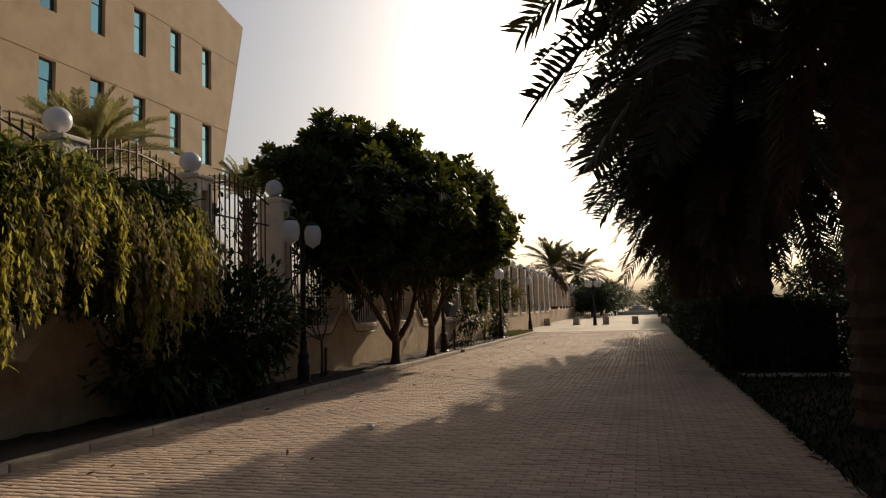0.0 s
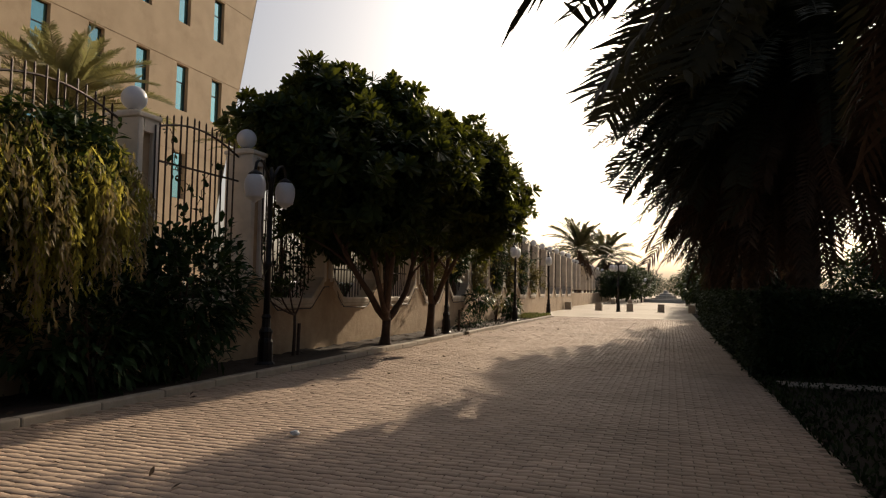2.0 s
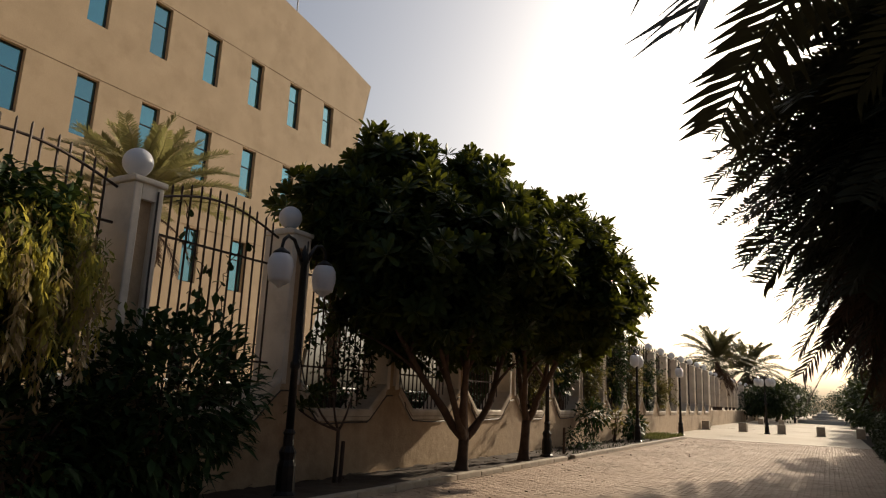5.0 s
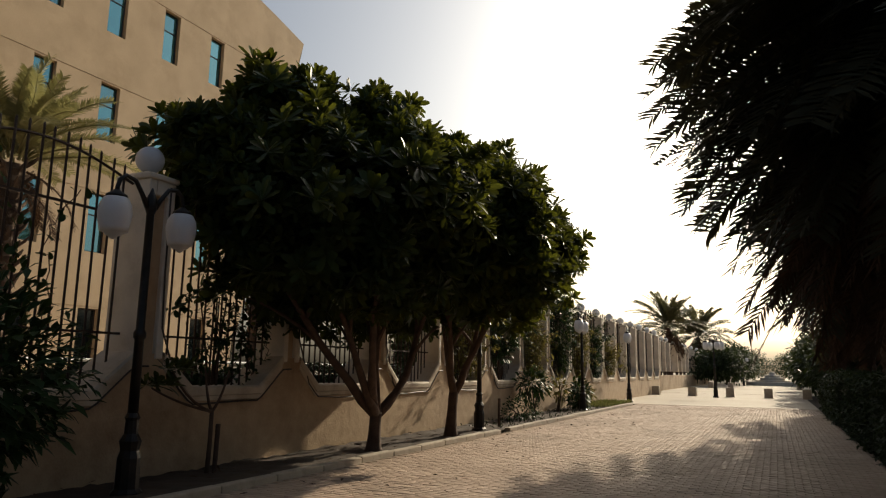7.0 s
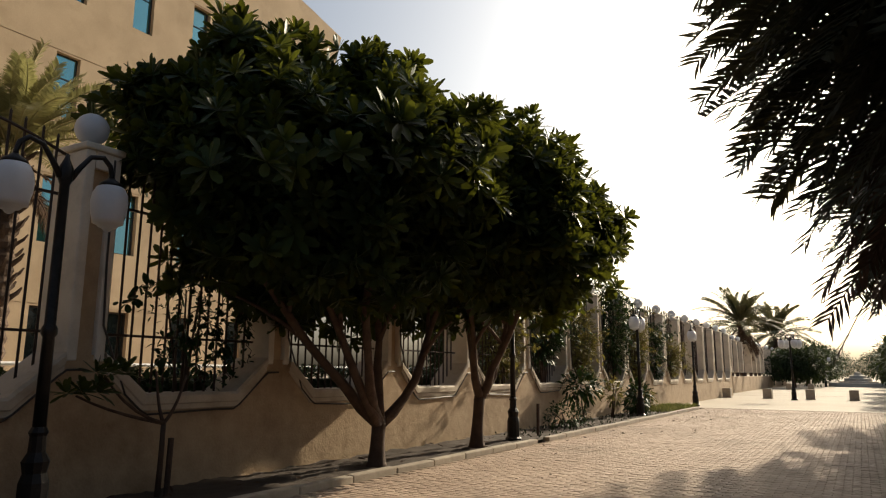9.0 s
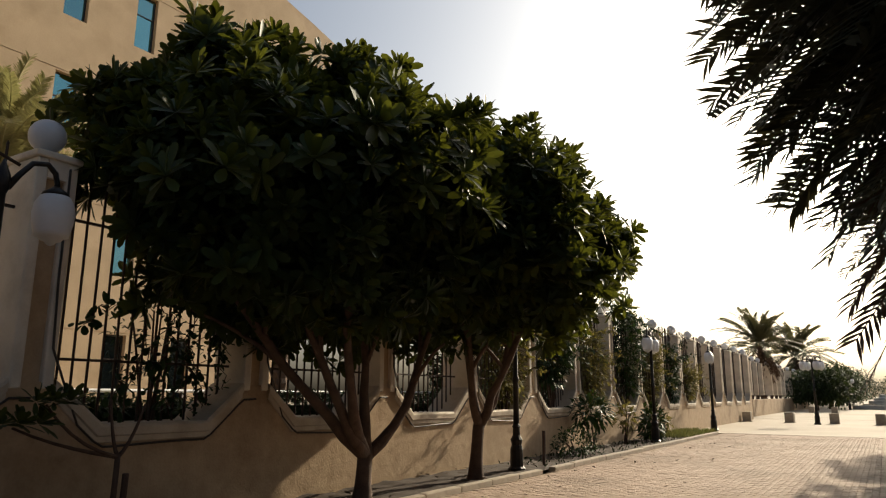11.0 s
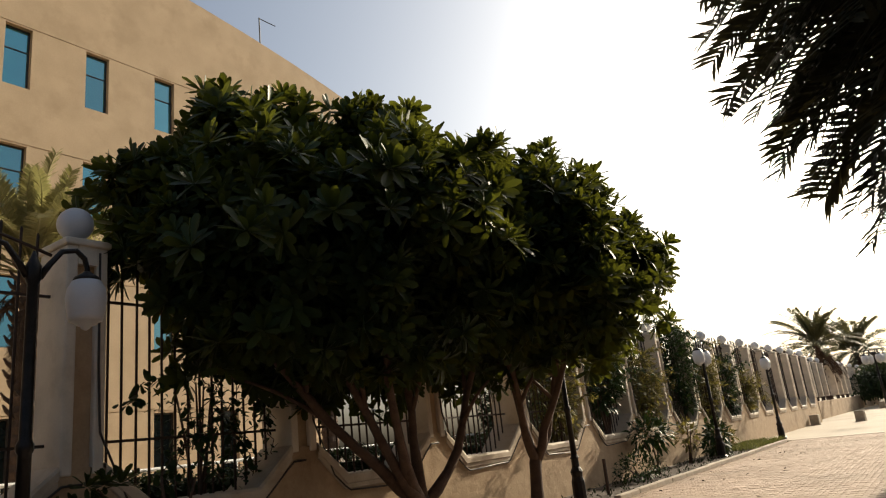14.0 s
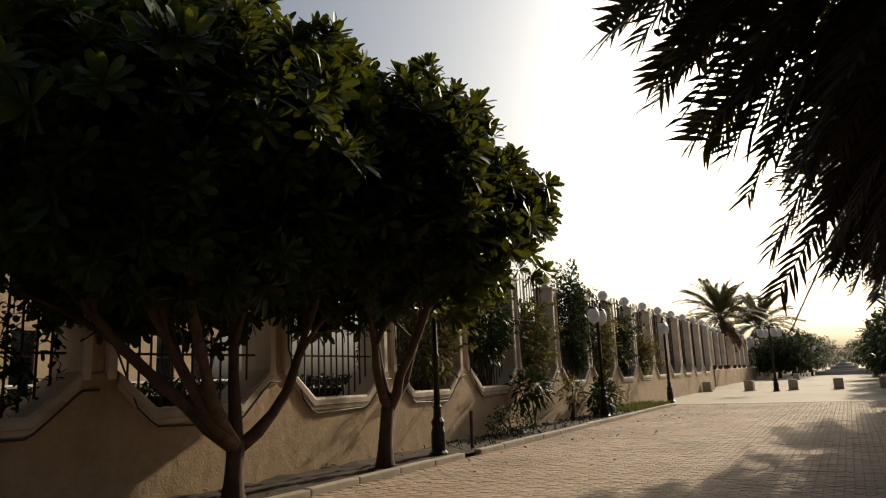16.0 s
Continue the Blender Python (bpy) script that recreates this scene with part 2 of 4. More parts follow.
def leaves(P, D, length, width, droop=0.25, seg=3):
    """Oblong folded leaves: P base points, D directions, lengths and widths (arrays). Gives V, F (quads)."""
    n = len(P)
    up = np.tile(np.array([0, 0, 1.0]), (n, 1)) + rng.normal(0, 0.25, (n, 3))
    side = unit(np.cross(D, up))
    nrm = np.cross(side, D)
    shape = {2: ((0.0, 0.25), (0.55, 1.0), (1.0, 0.12)), 3: ((0.0, 0.16), (0.35, 0.82), (0.78, 1.0), (1.0, 0.42))}[seg]
    rows = []
    for s, w in shape:
        c = P + D * (length * s)[:, None] - np.array([0, 0, 1.0]) * (length * droop * s * s)[:, None]
        off = side * (width * w / 2)[:, None]
        lift = nrm * (width * w * 0.12)[:, None]
        rows.append(np.stack([c - off + lift, c, c + off + lift], 1))
    V = np.stack(rows, 1).reshape(n, -1, 3)
    k = len(shape) * 3
    q = []
    for i in range(len(shape) - 1):
        a = i * 3
        q += [(a, a + 1, a + 4, a + 3), (a + 1, a + 2, a + 5, a + 4)]
    F = (np.array(q)[None] + (np.arange(n) * k)[:, None, None]).reshape(-1, 4)
    return V.reshape(-1, 3), F


def small_leaves(P, length, width, flat=0.6, droop=0.2):
    """Two-quad leaves at points P with random directions."""
    n = len(P)
    D = rng.normal(0, 1, (n, 3)); D[:, 2] *= flat
    return leaves(P, unit(D), length * rng.uniform(0.7, 1.3, n), width * rng.uniform(0.7, 1.3, n), droop, 2)


def cat(*vf):
    V, F, o = [], [], 0
    for v, f in vf:
        V.append(v); F.append(f + o); o += len(v)
    return np.concatenate(V), np.concatenate(F)


def shell_points(n, c, r, inner=0.72, lumps=0.16, seed=0):
    """Points near the skin of a lumpy ellipsoid, and outward directions."""
    g = np.random.default_rng(seed)
    d = unit(g.normal(0, 1, (n, 3)))
    bump = np.array([noise.noise(Vector(p) * 1.9 + Vector((seed * 3.1, 0, 0))) for p in d]) * lumps * 2 + np.array([noise.noise(Vector(p) * 4.5 + Vector((0, seed, 5))) for p in d]) * lumps
    k = g.uniform(inner ** 3, 1, n) ** (1 / 3) * (1 + bump)
    return np.array(c) + d * np.array(r) * k[:, None], unit(d / np.array(r))


# ---------------------------------------------------------------- ground, road, kerbs
KERB_X, WALL_X, RIGHT_X = -5.2, -6.75, 2.12
v, f = box(-1500, 1500, -1500, 1500, -1.0, -0.06)
tagged(new("ground", mesh("ground", v, f, M_GROUND)), "dry sandy ground reaching to the horizon", "ground", kind="structure")
tagged(new("road", mesh("road", *box(KERB_X, RIGHT_X, -14, 41.4, -0.3, -0.008), M_SAND)), "sand bed between tan street pavers", "road", kind="structure")
far = new("pavement", mesh("pavement", *join(box(-7.0, 2.3, 41.4, 62, -0.3, 0.0), box(-60, 40, 62, 98, -0.3, 0.002), box(-6, 4, 98, 300, -0.3, 0.0)), M_FAR_PAVE))
tagged(far, "pale sandy paving of the open crossing", "pavement", kind="structure")
# planted strip and right verge
nx, ny = 12, 520
sx, sy = np.meshgrid(np.linspace(WALL_X, KERB_X - 0.15, nx), np.linspace(-14, 40.6, ny), indexing="ij")
sz = np.array([[0.03 + 0.035 * noise.noise(Vector((a * 3, b * 2.2, 0))) + 0.03 * noise.noise(Vector((a * 9, b * 9, 3))) for a, b in zip(ra, rb)] for ra, rb in zip(sx, sy)])
SV = np.stack([sx, sy, sz], -1).reshape(-1, 3)
ii = (np.arange(nx - 1)[:, None] * ny + np.arange(ny - 1)[None]).ravel()
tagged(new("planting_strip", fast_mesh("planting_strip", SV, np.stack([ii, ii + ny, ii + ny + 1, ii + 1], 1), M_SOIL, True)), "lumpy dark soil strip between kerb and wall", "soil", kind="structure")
tagged(new("verge", mesh("verge", *box(RIGHT_X - 0.02, 60, -20, 61.9, -0.3, 0.004), M_SHADE_SOIL)), "bare soil under palms and hedge, darkened with their shade", "soil", kind="structure")
tagged(new("inner_yard", mesh("inner_yard", *box(-20.9, -7.32, -20, 61.9, -0.3, -0.004), M_FAR_PAVE)), "pale paved yard behind the street fence", "pavement", kind="structure")
tagged(new("side_path", mesh("side_path", *box(RIGHT_X + 0.2, 9.0, 15.6, 16.15, -0.2, 0.03, 0.01), M_KERB)), "pale concrete path edge crossing the verge", "path", kind="structure")


def kerb_run(name, x, y0, y1, label, high=0.085):
    root = thing(name, (x, y0, 0), label, "kerb", kind="structure")
    shared = mesh("kerb_stone", *box(-0.075, 0.075, 0.006, 0.994, -0.2, high, 0.018), M_KERB)
    for i in range(int(y1 - y0)):
        part("kerb_stone", shared, root, m=pose(random.uniform(-.006, .006), i, random.uniform(-.008, .006), 0, 0, random.uniform(-.3, .3)))
    return root


kerb_run("kerb_left", KERB_X - 0.08, -13, 24, "pale concrete kerb stones along the planted strip")
kerb_run("kerb_left_far", KERB_X - 0.08, 24.6, 40.6, "pale concrete kerb stones past the drain gap")

# ---------------------------------------------------------------- office building
BX = -21.0
ROWS = [(1.2, 3.35), (5.33, 7.48), (9.46, 11.61), (13.6, 15.75)]
COLS = [19.645 + 2.5656 * i for i in range(-14, 6)]
WIN_W = 0.81


def y_end(z):
    return 36.4 - (18.5 - z) * 0.238


def z_roof(y):
    d = min(max(36.4 - y, 0.0), 16.0)
    return 18.33 + 0.225 * d - 0.007 * d * d


house = thing("office_building", (BX, 20, 0), "tan rendered office building with narrow teal windows", "building")


def facade():
    V, F = [], []

    def quad(*p):
        o = len(V)
        V.extend((x - BX, y - 20, z) for x, y, z in p)
        F.append((o, o + 1, o + 2, o + 3))
    ys = [-20.0]
    for c in COLS:
        ys += [c, c + WIN_W]
    zs, groove = [0.0 - 0.3], set()
    for a, b in ROWS:
        zs += [a, b, b + 0.04, b + 0.075]
        groove.add(len(zs) - 2)
    zs.append(17.6)
    for j in range(len(zs) - 1):
        z0, z1 = zs[j], zs[j + 1]
        g = 0.03 if j in groove else 0.0
        win = any(abs(z0 - a) < 1e-6 for a, b in ROWS)
        for i in range(len(ys)):
            ya = ys[i]
            last = i == len(ys) - 1
            yb0, yb1 = (y_end(z0), y_end(z1)) if last else (ys[i + 1], ys[i + 1])
            if win and i % 2 == 1 and yb0 < y_end(z0) - 0.3:
                d = 0.24
                quad((BX, ya, z0), (BX - d, ya, z0), (BX - d, ya, z1), (BX, ya, z1))
                quad((BX, yb0, z0), (BX, yb0, z1), (BX - d, yb0, z1), (BX - d, yb0, z0))
                quad((BX, ya, z1), (BX - d, ya, z1), (BX - d, yb0, z1), (BX, yb0, z1))
                quad((BX, ya, z0), (BX, yb0, z0), (BX - d, yb0, z0), (BX - d, ya, z0))
                continue
            if not last:
                if ya >= y_end(z0):
                    continue
                yb0, yb1 = min(yb0, y_end(z0)), min(yb1, y_end(z1))
            elif ya >= y_end(z0):
                continue
            quad((BX - g, ya, z0), (BX - g, yb0, z0), (BX - g, yb1, z1), (BX - g, ya, z1))
            if g:
                quad((BX, ya, z0), (BX, yb0, z0), (BX - g, yb0, z0), (BX - g, ya, z0))
                quad((BX - g, ya, z1), (BX - g, yb0, z1), (BX, yb0, z1), (BX, ya, z1))
    # parapet with its sloping top line, returned over the roof edge
    steps = [-20.0] + [8 + 28.4 * i / 12 for i in range(13)]
    for a, b in zip(steps, steps[1:]):
        ea, eb = min(a, y_end(17.6)), min(b, y_end(17.6))
        if b > 36:
            quad((BX, ea, 17.6), (BX, y_end(17.6), 17.6), (BX, 36.4, z_roof(36.4)), (BX, a, z_roof(a)))
        else:
            quad((BX, ea, 17.6), (BX, eb, 17.6), (BX, b, z_roof(b)), (BX, a, z_roof(a)))
        quad((BX, a, z_roof(a)), (BX, b, z_roof(b)), (BX - 0.35, b, z_roof(b)), (BX - 0.35, a, z_roof(a)))
        quad((BX - 0.35, a, z_roof(a)), (BX - 0.35, b, z_roof(b)), (BX - 0.35, b, 17.2), (BX - 0.35, a, 17.2))
    # leaning end wall, back wall, near end
    quad((BX, y_end(-0.3), -0.3), (BX - 18, y_end(-0.3), -0.3), (BX - 18, 36.4, 18.33), (BX, 36.4, 18.33))
    quad((BX - 18, -20, -0.3), (BX - 18, y_end(-0.3), -0.3), (BX - 18, 36.4, 18.33), (BX - 18, -20, 18.5))
    quad((BX, -20, -0.3), (BX - 18, -20, -0.3), (BX - 18, -20, 18.5), (BX, -20, z_roof(-20)))
    return V, F


part("wall", mesh("wall", *facade(), M_FACADE), house)
part("roof", mesh("roof", *box(-17.9, -0.4, -39.9, 15.9, 17.0, 17.25), M_ROOF), house)
W_H = 2.15
me_frame = mesh("window_frame", *join(box(-0.03, 0.03, 0, 0.05, 0, W_H), box(-0.03, 0.03, WIN_W - 0.05, WIN_W, 0, W_H), box(-0.03, 0.03, 0.05, WIN_W - 0.05, 0, 0.05),
                box(-0.03, 0.03, 0.05, WIN_W - 0.05, W_H - 0.05, W_H), box(-0.025, 0.03, 0.05, WIN_W - 0.05, 0.62 * W_H, 0.62 * W_H + 0.04)), M_REVEAL)
me_low = mesh("pane", *box(-0.008, 0.008, 0.05, WIN_W - 0.05, 0.05, 0.62 * W_H), M_GLASS)
me_top = mesh("pane", *box(-0.008, 0.008, 0.05, WIN_W - 0.05, 0.62 * W_H + 0.04, W_H - 0.05), M_GLASS)
me_dark_low = mesh("pane", *box(-0.008, 0.008, 0.05, WIN_W - 0.05, 0.05, 0.62 * W_H), M_DARKGLASS)
me_dark_top = mesh("pane", *box(-0.008, 0.008, 0.05, WIN_W - 0.05, 0.62 * W_H + 0.04, W_H - 0.05), M_DARKGLASS)
for a, b in ROWS:
    for c in COLS:
        if c + WIN_W > y_end(a) - 0.3 or c < -12:
            continue
        w = new("window")
        w.parent = house
        w.location = (-0.2, c - 20, a)
        part("window_frame", me_frame, w)
        part("pane", me_dark_low if a < 2 else me_low, w, m=pose(0, 0, 0, 0, 0, random.uniform(-.6, .6)))
        part("pane", me_dark_top if a < 2 else me_top, w, m=pose(0, 0, 0, 0, random.uniform(-.6, .6), 0))
antenna = thing("roof_antenna", (BX - 0.2, 30.1, z_roof(30.1)), "thin grey antenna mast on the roof edge", "antenna")
part("mast", mesh("mast", *tube([(0, 0, 0), (0, 0, 1.5)], 0.03, 6), M_POST), antenna)
part("crossbar", mesh("crossbar", *tube([(0, -0.05, 1.46), (0, 0.95, 1.5)], 0.02, 6), M_POST), antenna)

# ---------------------------------------------------------------- street wall, pillars, railings
PILLARS = [15.19 + 2.95 * k for k in range(-8, 16)]
WALL_TOP, FLARE_TOP, HALF, FLARE_FOOT, DEEP = 1.10, 1.57, 0.22, 0.78, 0.56


def flare(d):
    """Height of the wall's top at a distance d from a pillar's middle: level, then a straight mitred rise."""
    return WALL_TOP + (FLARE_TOP - WALL_TOP) * min(max((FLARE_FOOT - d) / (FLARE_FOOT - HALF), 0.0), 1.0)


def top_at(y):
    return flare(min(abs(y - p) for p in PILLARS))


def wall_mesh(y0, y1, x_front, thick):
    ys = [y0]
    for p in PILLARS:
        ys += [p - FLARE_FOOT, p - HALF, p + HALF, p + FLARE_FOOT]
    ys = [y for y in ys if y0 <= y < y1] + [y1]
    n = len(ys)
    V, F = [], []
    for y in ys:
        h = top_at(y)
        V += [(x_front, y, -0.1), (x_front, y, h), (x_front - thick, y, h), (x_front - thick, y, -0.1)]
    for i in range(n - 1):
        o = i * 4
        F += [(o, o + 4, o + 5, o + 1), (o + 1, o + 5, o + 6, o + 2), (o + 2, o + 6, o + 7, o + 3)]
    F += [(0, 1, 2, 3), tuple(4 * (n - 1) + k for k in (3, 2, 1, 0))]
    return V, F


street_wall = thing("wall_street", (0, 0, 0), "cream rendered low wall rising in mitred flares to its pillars", "wall", kind="structure")
part("wall_body", mesh("wall_body", *wall_mesh(-12, 59.7, WALL_X, DEEP), M_WALL), street_wall)


def coping_mesh(length):
    """A moulding that follows the flared top between two pillars."""
    ys = [HALF + 0.01, FLARE_FOOT, length - FLARE_FOOT, length - HALF - 0.01]
    V, F = [], []
    sec = [(0.012, -0.165), (0.024, -0.155), (0.024, -0.10), (0.045, -0.085), (0.048, 0.0), (0.03, 0.035), (-DEEP - 0.03, 0.035), (-DEEP - 0.04, -0.14)]
    for i, y in enumerate(ys):
        # mitred corners keep the moulding's width on the slope
        lean = (0.0, 0.42, -0.42, 0.0)[i]
        V += [(a, y + lean * (b if abs(b) > 0.03 else 0), flare(min(y, length - y)) + b) for a, b in sec]
    k = len(sec)
    for i in range(len(ys) - 1):
        o = i * k
        F += [(o + j, o + k + j, o + k + (j + 1) % k, o + (j + 1) % k) for j in range(k)]
    return V, F


def arch(u):
    """Height of the arched rail at u from 0 to 1 across a bay."""
    return 3.80 + 0.26 * math.sin(math.pi * u)


def shaft_mesh():
    """Pillar with a recessed channel down the street face and a moulded head."""
    out = [box(-DEEP - 0.02, 0.025, -HALF, -0.10, 1.50, 3.86, 0.02), box(-DEEP - 0.02, 0.025, 0.10, HALF, 1.50, 3.86, 0.02), box(-DEEP - 0.02, 0.024, -0.10, 0.10, 3.66, 3.86)]
    return join(*out)


me_shaft = mesh("shaft", *shaft_mesh(), M_PILLAR)
me_head = mesh("head", *join(box(-DEEP - 0.05, 0.055, -HALF - 0.03, HALF + 0.03, 3.86, 3.94, 0.02), box(-DEEP / 2 - 0.18, -DEEP / 2 + 0.18, -0.16, 0.16, 3.94, 3.99, 0.015)), M_PILLAR)
me_globe = mesh("globe", *lathe(sphere_profile(0.19, 0.21, 14), 24), M_OPAL, True)
me_neck = mesh("neck", *lathe([(0.09, 0.0), (0.09, 0.03), (0.06, 0.05), (0.07, 0.07)], 14), M_POST, True)
pillar0 = thing("fence_pillar", (WALL_X, PILLARS[0], 0), "off-white rendered fence pillar with a recessed channel", "pillar", "pillars of the street fence")
part("shaft", me_shaft, pillar0)
part("channel", mesh("channel", *box(-DEEP - 0.015, -0.045, -0.11, 0.11, 1.5, 3.67), M_WALL), pillar0, "tan painted recessed channel")
part("head", me_head, pillar0)
globe0 = thing("globe_lamp", (WALL_X - DEEP / 2, PILLARS[0], 3.985), "white opal globe lamp on a fence pillar", "lamp", "globes on the pillars")
part("neck", me_neck, globe0)
part("globe", me_globe, globe0)
for p in PILLARS[1:]:
    copy_thing(pillar0, pose(WALL_X, p, 0))
    copy_thing(globe0, pose(WALL_X - DEEP / 2, p, 3.985, 0, 0, random.uniform(0, 360)))

me_rail_cache, bar_cache, coping_cache = {}, {}, {}


def bay(y0, length):
    key = round(length, 2)
    lo, hi = HALF + 0.02, length - HALF - 0.02
    if key not in me_rail_cache:
        u = lambda y: (y - lo) / (hi - lo)  # noqa: E731
        ys = np.linspace(lo, hi, 22)
        me_rail_cache[key] = (mesh("rail", *box(-0.016, 0.016, lo, hi, 1.80, 1.83), M_IRON), mesh("rail", *box(-0.016, 0.016, lo, hi, 3.33, 3.36), M_IRON),
                              mesh("arched_rail", *tube([(0, y, arch(u(y))) for y in ys], 0.019, 6), M_IRON))
        n = int(round((hi - lo) / 0.165))
        bars = []
        for i in range(1, n):
            y = lo + (hi - lo) * i / n
            d = min(y, length - y)
            base = flare(d)
            t = arch(u(y)) + 0.17
            bars.append((mesh("bar", *tube([(0, 0, base - 0.03), (0, 0, t - 0.03), (0, 0, t)], [0.0155, 0.0155, 0.003], 6), M_IRON), y))
        bar_cache[key] = bars
        coping_cache[key] = mesh("coping", *coping_mesh(length), M_COPING)
    panel = thing("fence_panel", (WALL_X - DEEP / 2, y0, 0), "dark rusty iron railing panel with an arched top", "fence", "iron panels of the street fence")
    for me, nm in zip(me_rail_cache[key], ("rail", "rail", "arched_rail")):
        part(nm, me, panel)
    for me, y in bar_cache[key]:
        part("bar", me, panel, m=pose(0, y, random.uniform(-.01, .01), random.uniform(-.25, .25), random.uniform(-.25, .25)))
    part("coping", coping_cache[key], street_wall, m=pose(WALL_X, y0, 0))


for a, b in zip(PILLARS, PILLARS[1:]):
    bay(a, b - a)

# cables that loop along the coping and down the pillars
for a, b in zip(PILLARS[6:15], PILLARS[7:16]):
    pts = []
    L = b - a
    for s in np.linspace(0, 1, 30):
        y = a + L * s
        d = min(y - a, b - y)
        h = flare(d)
        pts.append((WALL_X + 0.025, y, h - 0.17 - 0.03 * math.sin(math.pi * s) + 0.012 * math.sin(9 * s + a)))
    pts = [(WALL_X + 0.04, a + 0.12, 3.8), (WALL_X + 0.04, a + 0.13, 2.6), (WALL_X + 0.04, a + 0.16, 1.9)] + pts[5:]
    tagged(new("cable", mesh("cable", *tube(pts, 0.013, 5), M_CABLE)), "dark cable drooping along the wall coping", "cable", "cables on the wall")

# ---------------------------------------------------------------- street lamps
EGG = [(0.01, -0.30), (0.035, -0.285), (0.05, -0.262), (0.088, -0.25), (0.105, -0.228), (0.112, -0.222), (0.146, -0.212), (0.152, -0.17), (0.172, -0.08), (0.178, 0.0), (0.166, 0.09), (0.13, 0.16), (0.085, 0.185)]


def street_lamp(x, y, arms, label, turn=0.0, lean=0.0):
    root = thing("street_lamp", (x, y, 0), label, "street lamp", "street lamps")
    root.rotation_euler = (0, radians(lean), radians(turn))
    part("base", mesh("base", *lathe([(0.17, -0.05), (0.17, 0.06), (0.13, 0.10), (0.125, 0.42), (0.10, 0.50), (0.11, 0.55), (0.12, 0.6), (0.075, 0.68), (0.07, 0.82), (0.085, 0.85), (0.06, 0.9)], 10), M_POST), root)
    part("pole", mesh("pole", *lathe([(0.058, 0.88), (0.052, 1.7), (0.07, 1.73), (0.07, 1.78), (0.05, 1.82), (0.045, 3.15), (0.065, 3.2), (0.065, 3.32), (0.03, 3.4), (0.01, 3.46)], 12), M_POST, True), root)
    for i in range(arms):
        a = math.pi / 2 + 2 * math.pi * i / arms
        c, s = math.cos(a), math.sin(a)
        prof = [(0.05, 3.22), (0.14, 3.36), (0.24, 3.49), (0.37, 3.52), (0.45, 3.45), (0.475, 3.36), (0.475, 3.30)]
        arm = part("arm", mesh("arm", *tube([(r * c, r * s, z) for r, z in prof], [0.035, 0.028, 0.026, 0.026, 0.026, 0.024, 0.03], 8), M_POST, True), root)
        part("cap", mesh("cap", *lathe([(0.03, 0.26), (0.05, 0.24), (0.11, 0.2), (0.12, 0.17), (0.1, 0.165)], 16, (0.475 * c, 0.475 * s, 3.07)), M_POST, True), arm)
        part("globe", mesh("globe", *lathe(EGG, 22, (0.475 * c, 0.475 * s, 3.07)), M_OPAL, True), arm, "white opal glass globe")
    return root


street_lamp(-5.89, 14.28, 2, "black iron street lamp with two white hanging globes beside a sapling")
street_lamp(-5.8, 24.12, 2, "black iron street lamp half hidden by tree leaves")
street_lamp(-5.8, 33.98, 2, "black iron street lamp among shrubs at the wall", 4)
street_lamp(-5.8, 42.9, 2, "black iron street lamp where the planted strip ends", 8)
street_lamp(-2.7, 53.4, 4, "black iron street lamp with four globes on the open paving", 30)
street_lamp(-2.9, 100.0, 2, "distant black street lamp by the fountain", 90)
street_lamp(-9.5, 84.0, 2, "distant black street lamp beside the far fence", 60)

# ---------------------------------------------------------------- bollards, fountain, far fence
me_block = mesh("block", *box(-0.23, 0.23, -0.23, 0.23, 0.0, 0.56, 0.035), M_BLOCK)
me_foot = mesh("footing", *box(-0.26, 0.26, -0.26, 0.26, -0.05, 0.03, 0.01), M_BLOCK)
for i, (x, y) in enumerate([(-6.45, 55.6), (-4.2, 55.3), (-2.0, 55.0), (0.12, 54.7), (2.15, 54.4), (-3.3, 80), (-5.2, 82), (2.5, 81)]):
    b = thing("bollard", (x, y, 0.0), "squat weathered concrete block bollard on the paving", "bollard", "bollards across the street")
    b.rotation_euler = (0, 0, random.uniform(-.1, .1))
    part("block", me_block, b)
    part("footing", me_foot, b)
fountain = thing("fountain", (0.2, 104, 0), "pale round stepped fountain at the street's far end", "fountain")
part("basin", mesh("basin", *lathe([(3.0, 0), (3.0, 0.42), (2.9, 0.47), (2.6, 0.47), (2.6, 0.25), (0.9, 0.25)], 36), M_PALESTONE), fountain)
part("pedestal", mesh("pedestal", *lathe([(2.0, 0.2), (2.0, 0.62), (1.4, 0.64), (1.4, 0.95), (0.9, 0.98), (0.85, 1.25), (0.4, 1.35), (0.3, 1.6), (0.06, 1.7)], 28), M_PALESTONE), fountain)

far_wall = thing("wall_far", (-7.6, 0, 0), "pale low wall of the next plot along the street", "wall", kind="structure")
part("wall_body", mesh("wall_body", *box(-0.3, 0, 66, 110, -0.1, 1.2, 0.02), M_WALL), far_wall)
part("return_wall", mesh("return_wall", *box(-12, -0.3, 66, 66.3, -0.1, 1.2, 0.02), M_WALL), far_wall)
part("end_wall", mesh("end_wall", *box(0.285, 0.86, 59.69, 59.95, -0.1, 1.9, 0.02), M_WALL), far_wall)
for y in (66.2, 69, 71.8, 77, 80, 83, 86, 92, 98, 104):
    copy_thing(pillar0, pose(-7.6, y, 0))
    copy_thing(globe0, pose(-7.6 - DEEP / 2, y, 3.985))
panel_far = [o for o in scene.objects if o.name.startswith("fence_panel") and o.parent is None][-1]
for y in (66.2, 69, 77, 80, 83):
    copy_thing(panel_far, pose(-7.6 - DEEP / 2, y, 0))

